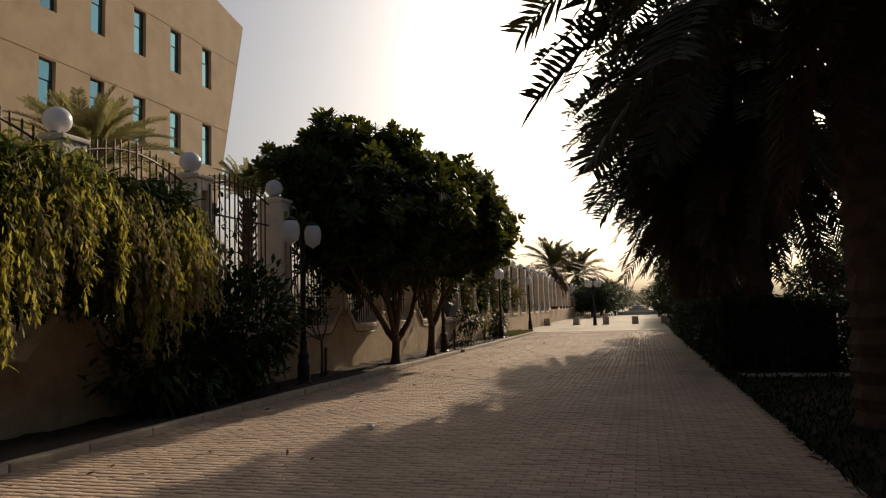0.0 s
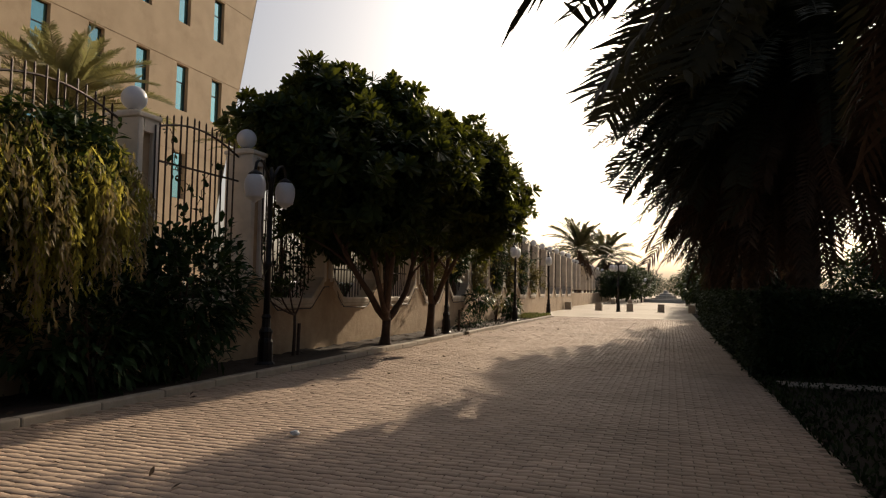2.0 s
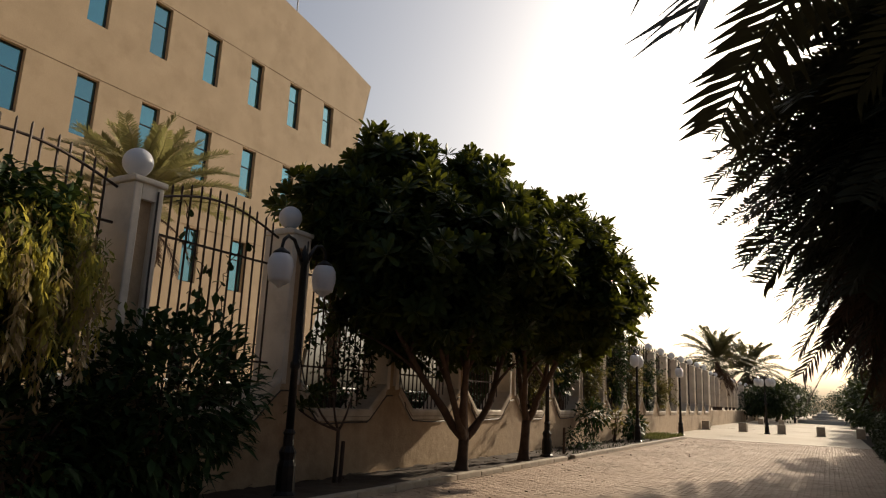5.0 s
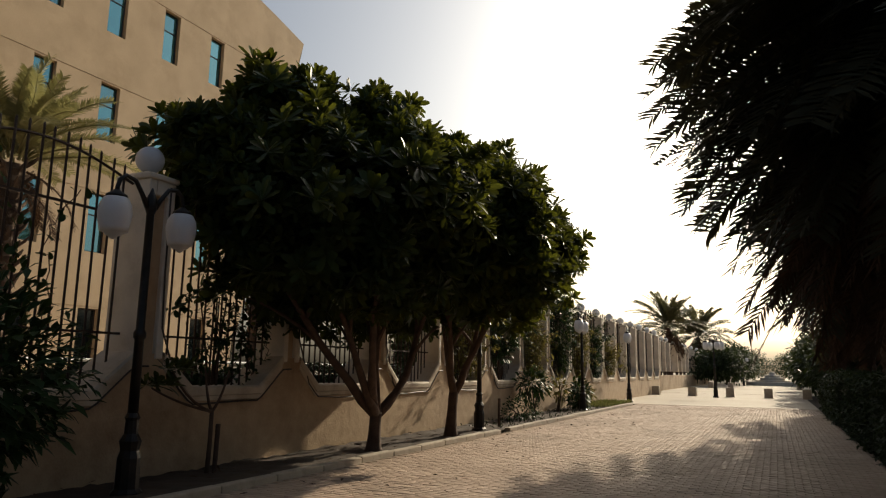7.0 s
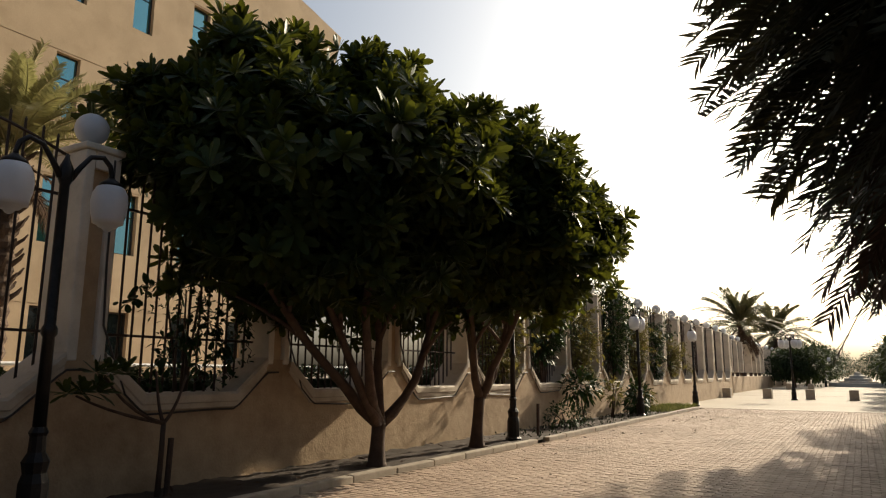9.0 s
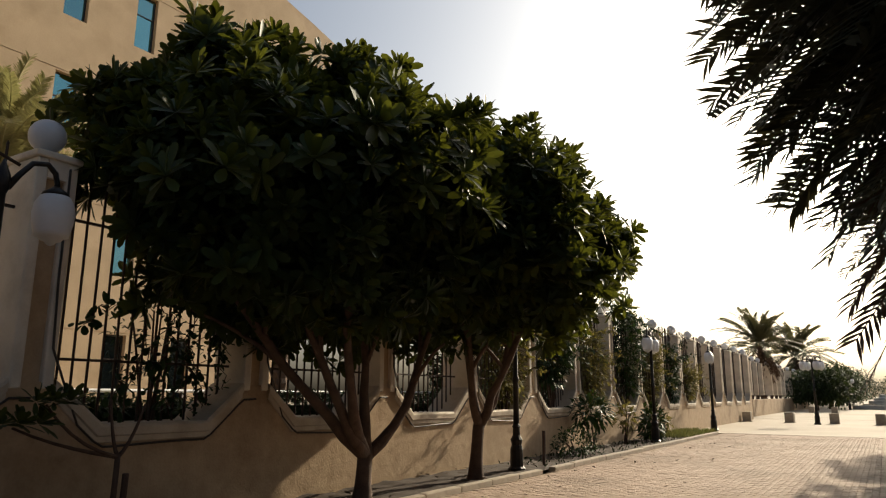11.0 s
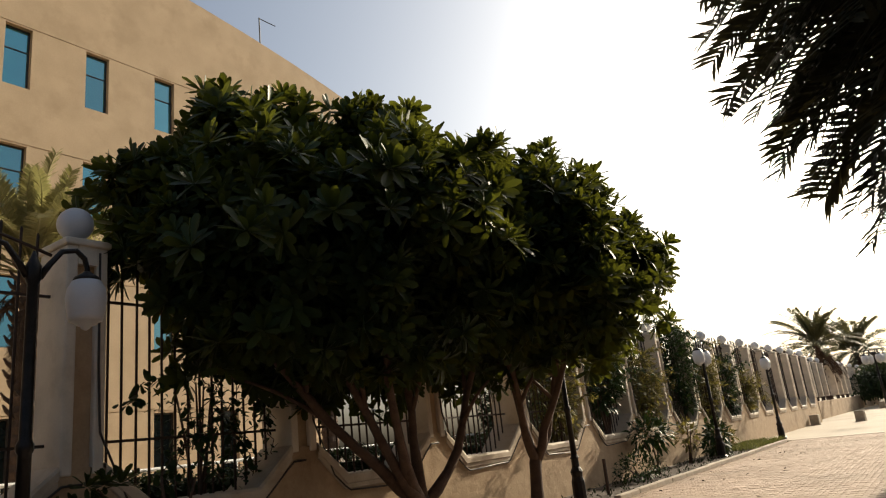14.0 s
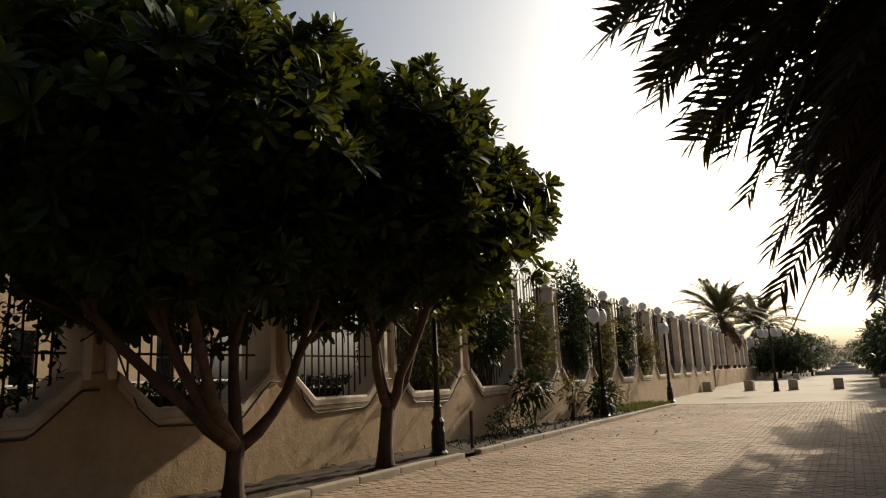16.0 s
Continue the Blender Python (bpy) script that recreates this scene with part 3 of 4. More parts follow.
# white rail in the yard, seen through the fence
rail = thing("yard_railing", (-10.6, 12, 0), "white tubular railing in the yard behind the fence", "railing")
for z in (0.75, 1.15, 1.5):
    part("rail", mesh("rail", *tube([(0, 0, z), (0, 26, z)], 0.03, 8), M_WHITE), rail)
me_rp = mesh("post", *tube([(0, 0, 0), (0, 0, 1.53)], 0.03, 8), M_WHITE)
for i in range(14):
    part("post", me_rp, rail, m=pose(0, i * 2, 0))


# ---------------------------------------------------------------- plumeria trees
def rosette(seed, mat, n=16, size=0.26):
    g = np.random.default_rng(seed)
    a = np.arange(n) * 2.4 + g.uniform(0, 6)
    el = np.linspace(1.15, -0.25, n) + g.normal(0, 0.12, n)
    D = np.stack([np.cos(a) * np.cos(el), np.sin(a) * np.cos(el), np.sin(el)], 1)
    ln = size * g.uniform(0.75, 1.2, n)
    V, F = leaves(D * 0.02, D, ln, ln * 0.35, 0.06, 3)
    return fast_mesh("leaf_tuft", V, F, mat)


ROSETTES = [rosette(s, M_LEAF, 15 + s % 4, 0.205 + 0.022 * (s % 4)) for s in range(7)]


def bezier(a, b, c, n=8):
    a, b, c = Vector(a), Vector(b), Vector(c)
    return [a * (1 - t) ** 2 + b * 2 * t * (1 - t) + c * t * t for t in (i / (n - 1) for i in range(n))]


def flowers_mesh(P):
    D = np.tile(np.array([0, 0, 1.0]), (len(P) * 5, 1)) + rng.normal(0, 0.7, (len(P) * 5, 3))
    B = np.repeat(P, 5, 0)
    return fast_mesh("flowers", *leaves(B, unit(D), np.full(len(B), 0.05), np.full(len(B), 0.035), 0, 2), M_FLOWER)


def plumeria(base, fork, limbs, blobs, label, seed):
    """blobs: centre, radii and number of leaf clusters."""
    root = thing("plumeria_tree", (base[0], base[1], 0.0), label, "tree", "trees at the wall")
    o = Vector((base[0], base[1], 0))
    loc = lambda p: Vector(p) - o  # noqa: E731
    trunk = bezier(loc((base[0], base[1], -0.05)), loc((base[0] + 0.05, base[1] - 0.05, fork[2] * 0.5)), loc(fork), 7)
    part("trunk", mesh("trunk", *tube(trunk, [0.19, 0.14, 0.118, 0.108, 0.104, 0.108, 0.09], 10), M_BARK, True), root)
    for mid, end in limbs:
        pts = bezier(loc(fork) - Vector((0, 0, 0.14)), loc(mid), loc(end), 9)
        pts = [q + Vector((random.uniform(-.03, .03), random.uniform(-.03, .03), 0)) * (0 < i < 8) for i, q in enumerate(pts)]
        part("limb", mesh("limb", *tube(pts, [r * random.uniform(.9, 1.12) for r in np.linspace(0.088, 0.026, 9)], 8), M_BARK, True), root)
        for k in range(3):
            s = pts[4 + k]
            e = s + Vector((random.uniform(-.9, .9), random.uniform(-.9, .9), random.uniform(.5, 1.2)))
            part("branch", mesh("branch", *tube(bezier(s, (s + e) / 2 + Vector((0, 0, .15)), e, 5), list(np.linspace(0.04, 0.016, 5)), 6), M_BARK, True), root)
    count, rest, fl = 0, [], []
    g = np.random.default_rng(seed)
    for bi, (c, r, n) in enumerate(blobs):
        P, D = shell_points(n, c, r, 0.74, 0.22, seed + bi)
        keep = np.ones(len(P), bool)
        for bj, (c2, r2, _) in enumerate(blobs):
            if bj != bi:
                keep &= (((P - np.array(c2)) / np.array(r2)) ** 2).sum(1) > 0.45
        for p, d in zip(P[keep], D[keep]):
            if g.random() < 0.08:
                # shoots that stand out of the crown
                p = p + d * g.uniform(0.05, 0.24)
            d = unit(d * 0.9 + np.array([0, 0, 0.75]) + g.normal(0, 0.3, 3))
            m = Matrix.Translation(Vector(p) - o) @ Vector(d).to_track_quat("Z", "Y").to_matrix().to_4x4() @ Matrix.Rotation(g.uniform(0, 6), 4, "Z") @ Matrix.Scale(g.uniform(0.8, 1.2), 4)
            if count < 290 and g.random() < 0.55:
                part("leaf_tuft", ROSETTES[g.integers(7)], root, m=m)
                count += 1
            else:
                rest.append(m)
            if p[2] > c[2] + 0.75 * r[2] and g.random() < 0.12:
                fl.append(np.array(p) - np.array(o) + d * 0.16)
    VS, FS, k = [], [], 0
    src = []
    for me in ROSETTES:
        co = np.empty(len(me.vertices) * 3, np.float32); me.vertices.foreach_get("co", co)
        ix = np.empty(len(me.loops), np.int32); me.loops.foreach_get("vertex_index", ix)
        src.append((co.reshape(-1, 3), ix.reshape(-1, 4)))
    for i, m in enumerate(rest):
        v, f = src[i % 7]
        A = np.array(m)
        VS.append(v @ A[:3, :3].T + A[:3, 3]); FS.append(f + k); k += len(v)
    # loose inner leaves that close the crown
    for c, r, n in blobs:
        q = unit(g.normal(0, 1, (n * 8, 3))) * (g.uniform(0, 1, (n * 8, 1)) ** 0.55) * np.array(r) * 0.80 + np.array(c) - np.array(o)
        v, f = small_leaves(q, 0.26, 0.10)
        VS.append(v); FS.append(f + k); k += len(v)
    tagged(part("crown", fast_mesh("crown", np.concatenate(VS), np.concatenate(FS), M_LEAF), root, "dense dark green crown"), kind="stuff")
    if fl:
        tagged(part("flowers", flowers_mesh(np.array(fl)), root, "small cream flowers"), kind="stuff")
    return root


plumeria((-5.78, 19.28), (-5.75, 19.3, 0.76),
         [((-5.5, 18.3, 1.2), (-5.6, 17.4, 3.2)), ((-5.8, 19.3, 1.6), (-5.6, 18.9, 3.6)), ((-5.5, 20.3, 1.2), (-5.2, 20.3, 3.4)), ((-5.3, 18.0, 1.6), (-4.6, 17.6, 3.6)), ((-6.0, 18.0, 1.6), (-6.2, 16.4, 3.4))],
         [((-5.84, 17.36, 3.98), (1.92, 1.84, 1.44), 420), ((-6.3, 16.56, 4.14), (1.15, 0.95, 1.01), 190), ((-7.0, 16.62, 4.83), (1.07, 1.05, 0.6), 130),
          ((-5.05, 18.41, 4.25), (1.66, 1.5, 1.08), 330), ((-6.42, 17.37, 5.46), (0.83, 1.13, 0.73), 170), ((-5.56, 18.53, 5.3), (0.75, 0.7, 1.0), 160),
          ((-5.55, 17.95, 3.0), (1.5, 1.6, 0.75), 230), ((-6.5, 18.6, 2.9), (0.85, 2.1, 0.85), 220),
          ((-5.35, 19.7, 3.94), (1.66, 1.2, 1.47), 260), ((-5.3, 19.94, 4.91), (0.99, 1.19, 0.86), 180)],
         "plumeria tree with a forked trunk and a dense dark crown", 11)
plumeria((-5.71, 22.31), (-5.69, 22.43, 1.06),
         [((-5.6, 21.8, 1.5), (-5.2, 21.2, 3.6)), ((-5.5, 23.0, 1.5), (-5.0, 22.9, 3.8)), ((-5.2, 22.4, 1.8), (-4.2, 22.4, 3.8)), ((-5.9, 22.4, 1.8), (-6.0, 22.2, 3.8))],
         [((-4.86, 21.91, 4.28), (1.56, 1.74, 1.31), 380), ((-4.37, 21.18, 3.67), (1.44, 1.6, 1.06), 300), ((-4.29, 23.06, 4.06), (1.31, 1.13, 0.75), 220),
          ((-4.9, 21.64, 5.06), (1.23, 1.26, 0.72), 190), ((-4.95, 20.54, 4.26), (1.47, 1.18, 1.09), 260), ((-4.79, 22.03, 3.3), (1.63, 1.91, 0.78), 240), ((-6.2, 21.6, 3.1), (0.9, 1.8, 0.9), 190)],
         "plumeria tree with a slender leaning trunk and broad crown", 31)

# sapling by the lamp, with a cut stake
sap = thing("sapling", (-6.28, 15.88, 0), "thin bare sapling with a few leaf tufts by the wall", "tree")
part("trunk", mesh("trunk", *tube([(0, 0, -.05), (0.02, 0, .45), (0, 0.02, .85)], [0.035, 0.03, 0.028], 7), M_BARK, True), sap)
for e, k in (((0.15, -0.85, 1.35), 0), ((0.1, -1.1, 1.15), 1), ((0.05, 0.25, 1.35), 2), ((-0.1, -0.05, 1.4), 3)):
    pts = bezier((0, 0.02, .82), (e[0] * .5, e[1] * .6, .95), e, 6)
    br = part("branch", mesh("branch", *tube(pts, list(np.linspace(.022, .012, 6)), 6), M_BARK, True), sap)
    if k < 2:
        for j in range(3):
            part("leaf_tuft", ROSETTES[j], br, m=pose(e[0], e[1] + j * .16 - .1, e[2] + .03, random.uniform(-30, 30), random.uniform(-30, 30), j * 40) @ Matrix.Scale(.75, 4))
stake = tagged(new("stake", mesh("stake", *tube([(-6.22, 15.95, -.05), (-6.21, 15.96, .66)], 0.033, 7), M_BARK)), "short cut wooden stake beside the sapling", "stake")
tagged(new("stake", mesh("stake", *tube([(-5.75, 25.3, -.05), (-5.75, 25.32, .72)], 0.035, 7), M_BARK)), "short cut wooden stake in the planted strip", "stake")


# ---------------------------------------------------------------- palms
def frond_mesh(name, length, a0, bend, leaf, mat, seed, pairs=92, hang=0.0):
    """A pinnate frond in the local x-z plane: starts at angle a0 and bends down by bend degrees."""
    g = np.random.default_rng(seed)
    s = np.linspace(0, 1, 24)
    ang = np.radians(a0 - bend * s ** 1.25)
    dx = np.cumsum(np.cos(ang)) * length / 24
    dz = np.cumsum(np.sin(ang)) * length / 24
    dy = 0.12 * length * g.uniform(-1, 1) * s ** 2
    C = np.stack([dx, dy, dz], 1)
    rv, rf = tube([tuple(p) for p in C], list(np.linspace(0.032, 0.006, 24)), 4)
    u = np.linspace(0.14, 0.995, pairs)
    idx = u * 23
    i0 = np.minimum(idx.astype(int), 22)
    fr = (idx - i0)[:, None]
    P = C[i0] * (1 - fr) + C[i0 + 1] * fr
    T = unit(C[i0 + 1] - C[i0])
    Nn = np.stack([-T[:, 2], np.zeros(pairs), T[:, 0]], 1)
    VS, FS, k = [], [], 0
    for sgn in (-1, 1):
        D = unit(T * (0.5 + 0.45 * u[:, None]) + np.array([0, sgn, 0]) * 0.95 + Nn * g.normal(0.30, 0.15, (pairs, 1)) + np.array([0, 0, -1]) * hang)
        ln = leaf * np.sin(np.pi * (0.14 + 0.70 * u)) ** 0.6 * g.uniform(0.8, 1.15, pairs) * (g.random(pairs) > 0.04)
        wd = leaf / 0.60
        mid = P + D * (ln * 0.55)[:, None]
        tip = P + D * ln[:, None] - np.array([0, 0, 1.0]) * (ln * 0.10)[:, None]
        B = np.stack([P - T * 0.016 * wd, P + T * 0.016 * wd, mid + T * 0.031 * wd, tip + T * 0.004, tip - T * 0.004, mid - T * 0.031 * wd], 1)
        q = np.array([(0, 1, 2, 5), (5, 2, 3, 4)])
        VS.append(B.reshape(-1, 3)); FS.append((q[None] + (np.arange(pairs) * 6)[:, None, None]).reshape(-1, 4) + k)
        k += pairs * 6
    quads = np.array([q for q in rf if len(q) == 4]) + k
    VS.append(np.array([tuple(p) for p in rv])); FS.append(quads)
    return fast_mesh(name, np.concatenate(VS), np.concatenate(FS), mat)


ARCHING = [(72, 78), (55, 82), (38, 74), (20, 60), (4, 50), (-12, 42), (-28, 34)]
STIFF = [(84, 42), (70, 50), (56, 56), (42, 58), (26, 56), (8, 50), (-14, 44)]


def frond_set(mat, dead, seed, scale=1.0, habit=ARCHING, pairs=92):
    live = [frond_mesh("frond", (4.3 + 0.22 * i) * scale, a, b, 0.60 * scale, mat, seed + i, pairs) for i, (a, b) in enumerate(habit)]
    old = [frond_mesh("dry_frond", (2.9 + 0.3 * i) * scale, a, b, 0.50 * scale, dead, seed + 20 + i, 64, 0.4) for i, (a, b) in enumerate([(-20, 60), (-38, 48), (-56, 30)])]
    return live, old


def palm_trunk(root, crown_z, trunk_r):
    """Stem ringed with old leaf scars, and cut leaf bases under the crown."""
    prof = []
    nz = int(crown_z / 0.14)
    for i in range(nz + 1):
        z = -0.1 + crown_z * i / nz
        prof.append((trunk_r * (1.15 - 0.25 * i / nz) * (1.0 if i % 2 else 0.84), z))
    part("trunk", mesh("trunk", *lathe(prof, 12), M_PALMBARK), root)
    boots = []
    for i in range(60):
        a, z = i * 2.4, crown_z * (0.45 + 0.55 * i / 60)
        c, s = math.cos(a), math.sin(a)
        boots.append(tube([(trunk_r * .8 * c, trunk_r * .8 * s, z), (trunk_r * 1.35 * c, trunk_r * 1.35 * s, z + .14), (trunk_r * 1.6 * c, trunk_r * 1.6 * s, z + .26)], [.06, .045, .02], 4))
    tagged(part("leaf_base", mesh("leaf_base", *join(*boots), M_PALMBARK), root), kind="stuff")


def date_palm(x, y, crown_z, fronds, label, n_live=70, n_dead=70, trunk_r=0.27, seed=0, upright=7):
    """A palm whose fronds share a few meshes."""
    g = np.random.default_rng(100 + seed)
    live, old = fronds
    root = thing("date_palm", (x, y, 0), label, "palm tree", "palms along the street")
    palm_trunk(root, crown_z, trunk_r)
    todo = [(live[min(i * upright // n_live, upright - 1)], i * 137.5 + g.uniform(-12, 12), g.uniform(-8, 8), g.uniform(.85, 1.1), "frond") for i in range(n_live)]
    todo += [(old[i % 3], i * 137.5 + g.uniform(-15, 15), g.uniform(-10, 10), g.uniform(.8, 1.15), "dry_frond") for i in range(n_dead)]
    for me, az, tilt, sc, nm in todo:
        z = crown_z + (g.uniform(-.15, .25) if nm == "frond" else g.uniform(-.9, -.1))
        m = Matrix.Translation((0, 0, z)) @ Matrix.Rotation(radians(az), 4, "Z") @ Matrix.Rotation(radians(-tilt), 4, "Y") @ Matrix.Rotation(radians(g.uniform(-25, 25)), 4, "X") @ Matrix.Translation((trunk_r * .7, 0, 0)) @ Matrix.Scale(sc, 4)
        part(nm, me, root, m=m)
    return root


def arched_frond(name, base, tip, rise, leaf, mat, g, gap=0.058, hang=0.0):
    """A feathered frond that springs from base, arches over and ends at tip."""
    base, tip = np.array(base), np.array(tip)
    flat = (tip - base) * np.array([1, 1, 0])
    side_sway = np.array([-flat[1], flat[0], 0]) * g.uniform(-.12, .12)
    c1 = base + flat * 0.30 + np.array([0, 0, rise]) + side_sway
    c2 = base + flat * 0.68 + np.array([0, 0, rise * 0.60 + (tip[2] - base[2]) * 0.55]) + side_sway
    s = np.linspace(0, 1, 26)[:, None]
    C = base * (1 - s) ** 3 + c1 * 3 * s * (1 - s) ** 2 + c2 * 3 * s * s * (1 - s) + tip * s ** 3
    length = np.linalg.norm(np.diff(C, axis=0), axis=1).sum()
    rv, rf = tube([tuple(p) for p in C], list(np.linspace(0.034, 0.006, 26)), 4)
    n = max(int(length * 0.86 / gap), 12)
    u = np.linspace(0.13, 0.997, n)
    i0 = np.minimum((u * 25).astype(int), 24)
    fr = (u * 25 - i0)[:, None]
    P = C[i0] * (1 - fr) + C[i0 + 1] * fr
    T = unit(C[i0 + 1] - C[i0])
    S = unit(np.cross(T, np.array([0, 0, 1.0])) + g.normal(0, .22, 3))
    N = np.cross(S, T)
    VS, FS, k = [], [], 0
    wide = 0.030 * leaf / 0.5
    for sgn in (-1, 1):
        D = unit(T * (0.42 + 0.45 * u[:, None] ** 2) + S * sgn * 0.95 + N * g.normal(0.26, 0.13, (n, 1)) + g.normal(0, .05, (n, 3)) - np.array([0, 0, hang]))
        ln = leaf * np.sin(np.pi * (0.16 + 0.66 * u)) ** 0.55 * g.uniform(0.8, 1.12, n)
        mid = P + D * (ln * 0.5)[:, None]
        end = P + D * ln[:, None] - np.array([0, 0, 1.0]) * (ln * 0.09)[:, None]
        W = unit(np.cross(D, N))
        VS.append(np.stack([P - W * wide * .5, P + W * wide * .5, mid + W * wide, end + W * .003, end - W * .003, mid - W * wide], 1).reshape(-1, 3))
        FS.append((np.array([(0, 1, 2, 5), (5, 2, 3, 4)])[None] + (np.arange(n) * 6)[:, None, None]).reshape(-1, 4) + k)
        k += n * 6
    VS.append(np.array([tuple(p) for p in rv])); FS.append(np.array([q for q in rf if len(q) == 4]) + k)
    return fast_mesh(name, np.concatenate(VS), np.concatenate(FS), mat)


def street_palm(x, y, crown_z, reach, drop, label, n_live, n_dead, seed, street_side=0, skirt=(1.0, 2.5, 1.8, 3.6), trunk_r=0.29):
    """A large palm: reach and drop give how far out and how high its frond tips end, youngest leaf first."""
    g = np.random.default_rng(500 + seed)
    root = thing("date_palm", (x, y, 0), label, "palm tree", "palms along the street")
    palm_trunk(root, crown_z, trunk_r)
    steps = np.linspace(0, 1, len(reach))
    todo = [(i / n_live, i * 137.5 + g.uniform(-10, 10)) for i in range(n_live)]
    todo += [(g.uniform(.35, 1), 180 + g.uniform(-62, 62)) for i in range(street_side)]
    for h, az in todo:
        h = min(max(h + g.normal(0, .05), 0), 1)
        a = radians(az)
        r = np.interp(h, steps, reach) * g.uniform(.86, 1.03)
        z = crown_z + np.interp(h, steps, drop) + g.normal(0, .14)
        start = (trunk_r * .7 * math.cos(a), trunk_r * .7 * math.sin(a), crown_z - .5 * h + g.uniform(-.1, .15))
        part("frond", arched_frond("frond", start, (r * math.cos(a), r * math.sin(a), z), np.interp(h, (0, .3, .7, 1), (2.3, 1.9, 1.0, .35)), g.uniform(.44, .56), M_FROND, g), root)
    for i in range(n_dead):
        a = radians(i * 137.5 + g.uniform(-15, 15) if i % 3 else 180 + g.uniform(-70, 70))
        r, z = g.uniform(*skirt[:2]), g.uniform(*skirt[2:])
        start = (trunk_r * math.cos(a), trunk_r * math.sin(a), crown_z - g.uniform(.4, 1.5))
        part("dry_frond", arched_frond("dry_frond", start, (r * math.cos(a), r * math.sin(a), z), g.uniform(-.1, .35), g.uniform(.34, .46), M_DEAD, g, .07, .35), root)
    return root


street_palm(3.1, 10.2, 5.6, (1.6, 2.9, 3.75, 3.95, 3.75, 3.15), (2.4, 1.6, 0.4, -0.9, -1.9, -2.65), "tall dark date palm overhanging the street with hanging fronds", 46, 12, 1, 16, (0.8, 1.6, 2.5, 3.9), 0.32)
street_palm(3.4, 20.2, 6.4, (1.8, 3.5, 4.4, 4.5, 4.15, 3.3), (2.5, 1.6, 0.3, -1.0, -2.3, -3.4), "dark date palm with a thick skirt of drooping dry fronds", 125, 150, 2, 80, (1.2, 3.4, 1.6, 4.0), 0.34)
street_palm(3.5, 31.2, 6.0, (1.8, 3.2, 3.9, 3.7, 3.1, 2.3), (2.4, 1.4, 0.1, -1.3, -2.5, -3.3), "dark date palm with a dry skirt above a clipped hedge", 110, 100, 3, 40, (0.9, 2.1, 1.8, 3.8))
street_palm(3.9, 41.0, 5.2, (1.4, 2.4, 2.9, 2.7, 2.2, 1.7), (2.2, 1.3, 0.1, -1.2, -2.2, -3.0), "dark date palm beside the end of the clipped hedge", 62, 80, 4, 10, (.8, 1.7, 1.5, 3.2))
# this palm stays out of view; added only for its shade
street_palm(3.9, 2.6, 5.6, (1.6, 3.3, 4.2, 4.3, 4.0, 3.4), (2.4, 1.5, 0.4, -0.7, -1.6, -2.3), "unseen date palm added to shade the start of the street", 58, 24, 5, 0, (.9, 1.6, 2.6, 3.8))
street_palm(11.5, 31.0, 5.0, (1.6, 3.2, 4.0, 4.0, 3.6, 2.8), (2.3, 1.4, 0.1, -1.2, -2.3, -3.1), "dark date palm behind the verge shrubs", 56, 40, 6, 0, (.9, 2.2, 1.3, 3.0))
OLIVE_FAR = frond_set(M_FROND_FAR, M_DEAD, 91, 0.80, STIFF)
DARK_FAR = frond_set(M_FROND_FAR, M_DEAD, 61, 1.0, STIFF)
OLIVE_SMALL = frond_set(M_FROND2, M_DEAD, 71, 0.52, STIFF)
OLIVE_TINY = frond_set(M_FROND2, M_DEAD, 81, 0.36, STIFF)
date_palm(-14.9, 18.2, 6.0, OLIVE_SMALL, "olive date palm in the yard before the building", n_live=56, n_dead=8, trunk_r=0.30, seed=7, upright=5)
date_palm(-14.6, 26.4, 6.3, OLIVE_TINY, "pale small date palm by the building corner", n_live=44, n_dead=6, trunk_r=0.25, seed=12, upright=5)
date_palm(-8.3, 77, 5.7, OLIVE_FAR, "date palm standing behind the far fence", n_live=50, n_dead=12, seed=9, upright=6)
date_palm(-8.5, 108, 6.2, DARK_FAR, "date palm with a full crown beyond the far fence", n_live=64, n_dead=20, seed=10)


# ---------------------------------------------------------------- shrubs, hedges, creepers
def shrub(name, c, r, n, leaf, label, mat=M_BUSH, seed=0, stems=5, category="bush"):
    root = thing(name, (c[0], c[1], 0.0), label, category)
    o = np.array([c[0], c[1], 0.0])
    P, D = shell_points(n, c, r, 0.45, 0.2, 60 + seed)
    g = np.random.default_rng(seed)
    d = unit(D + g.normal(0, 0.6, P.shape) + np.array([0, 0, 0.2]))
    ok = P[:, 2] > 0.05
    ln = leaf * g.uniform(.6, 1.3, len(P))
    tagged(part("foliage", fast_mesh("foliage", *leaves(P[ok] - o, d[ok], ln[ok], ln[ok] * .44, .25, 2), mat), root), kind="stuff")
    for i in range(stems):
        e = Vector((g.uniform(-.6, .6) * r[0], g.uniform(-.6, .6) * r[1], c[2] + .3 * r[2]))
        part("stem", mesh("stem", *tube(bezier((g.uniform(-.1, .1), g.uniform(-.1, .1), -.05), (e.x * .3, e.y * .3, e.z * .6), e, 6), list(np.linspace(.03, .01, 6)), 6), M_BARK, True), root)
    return root


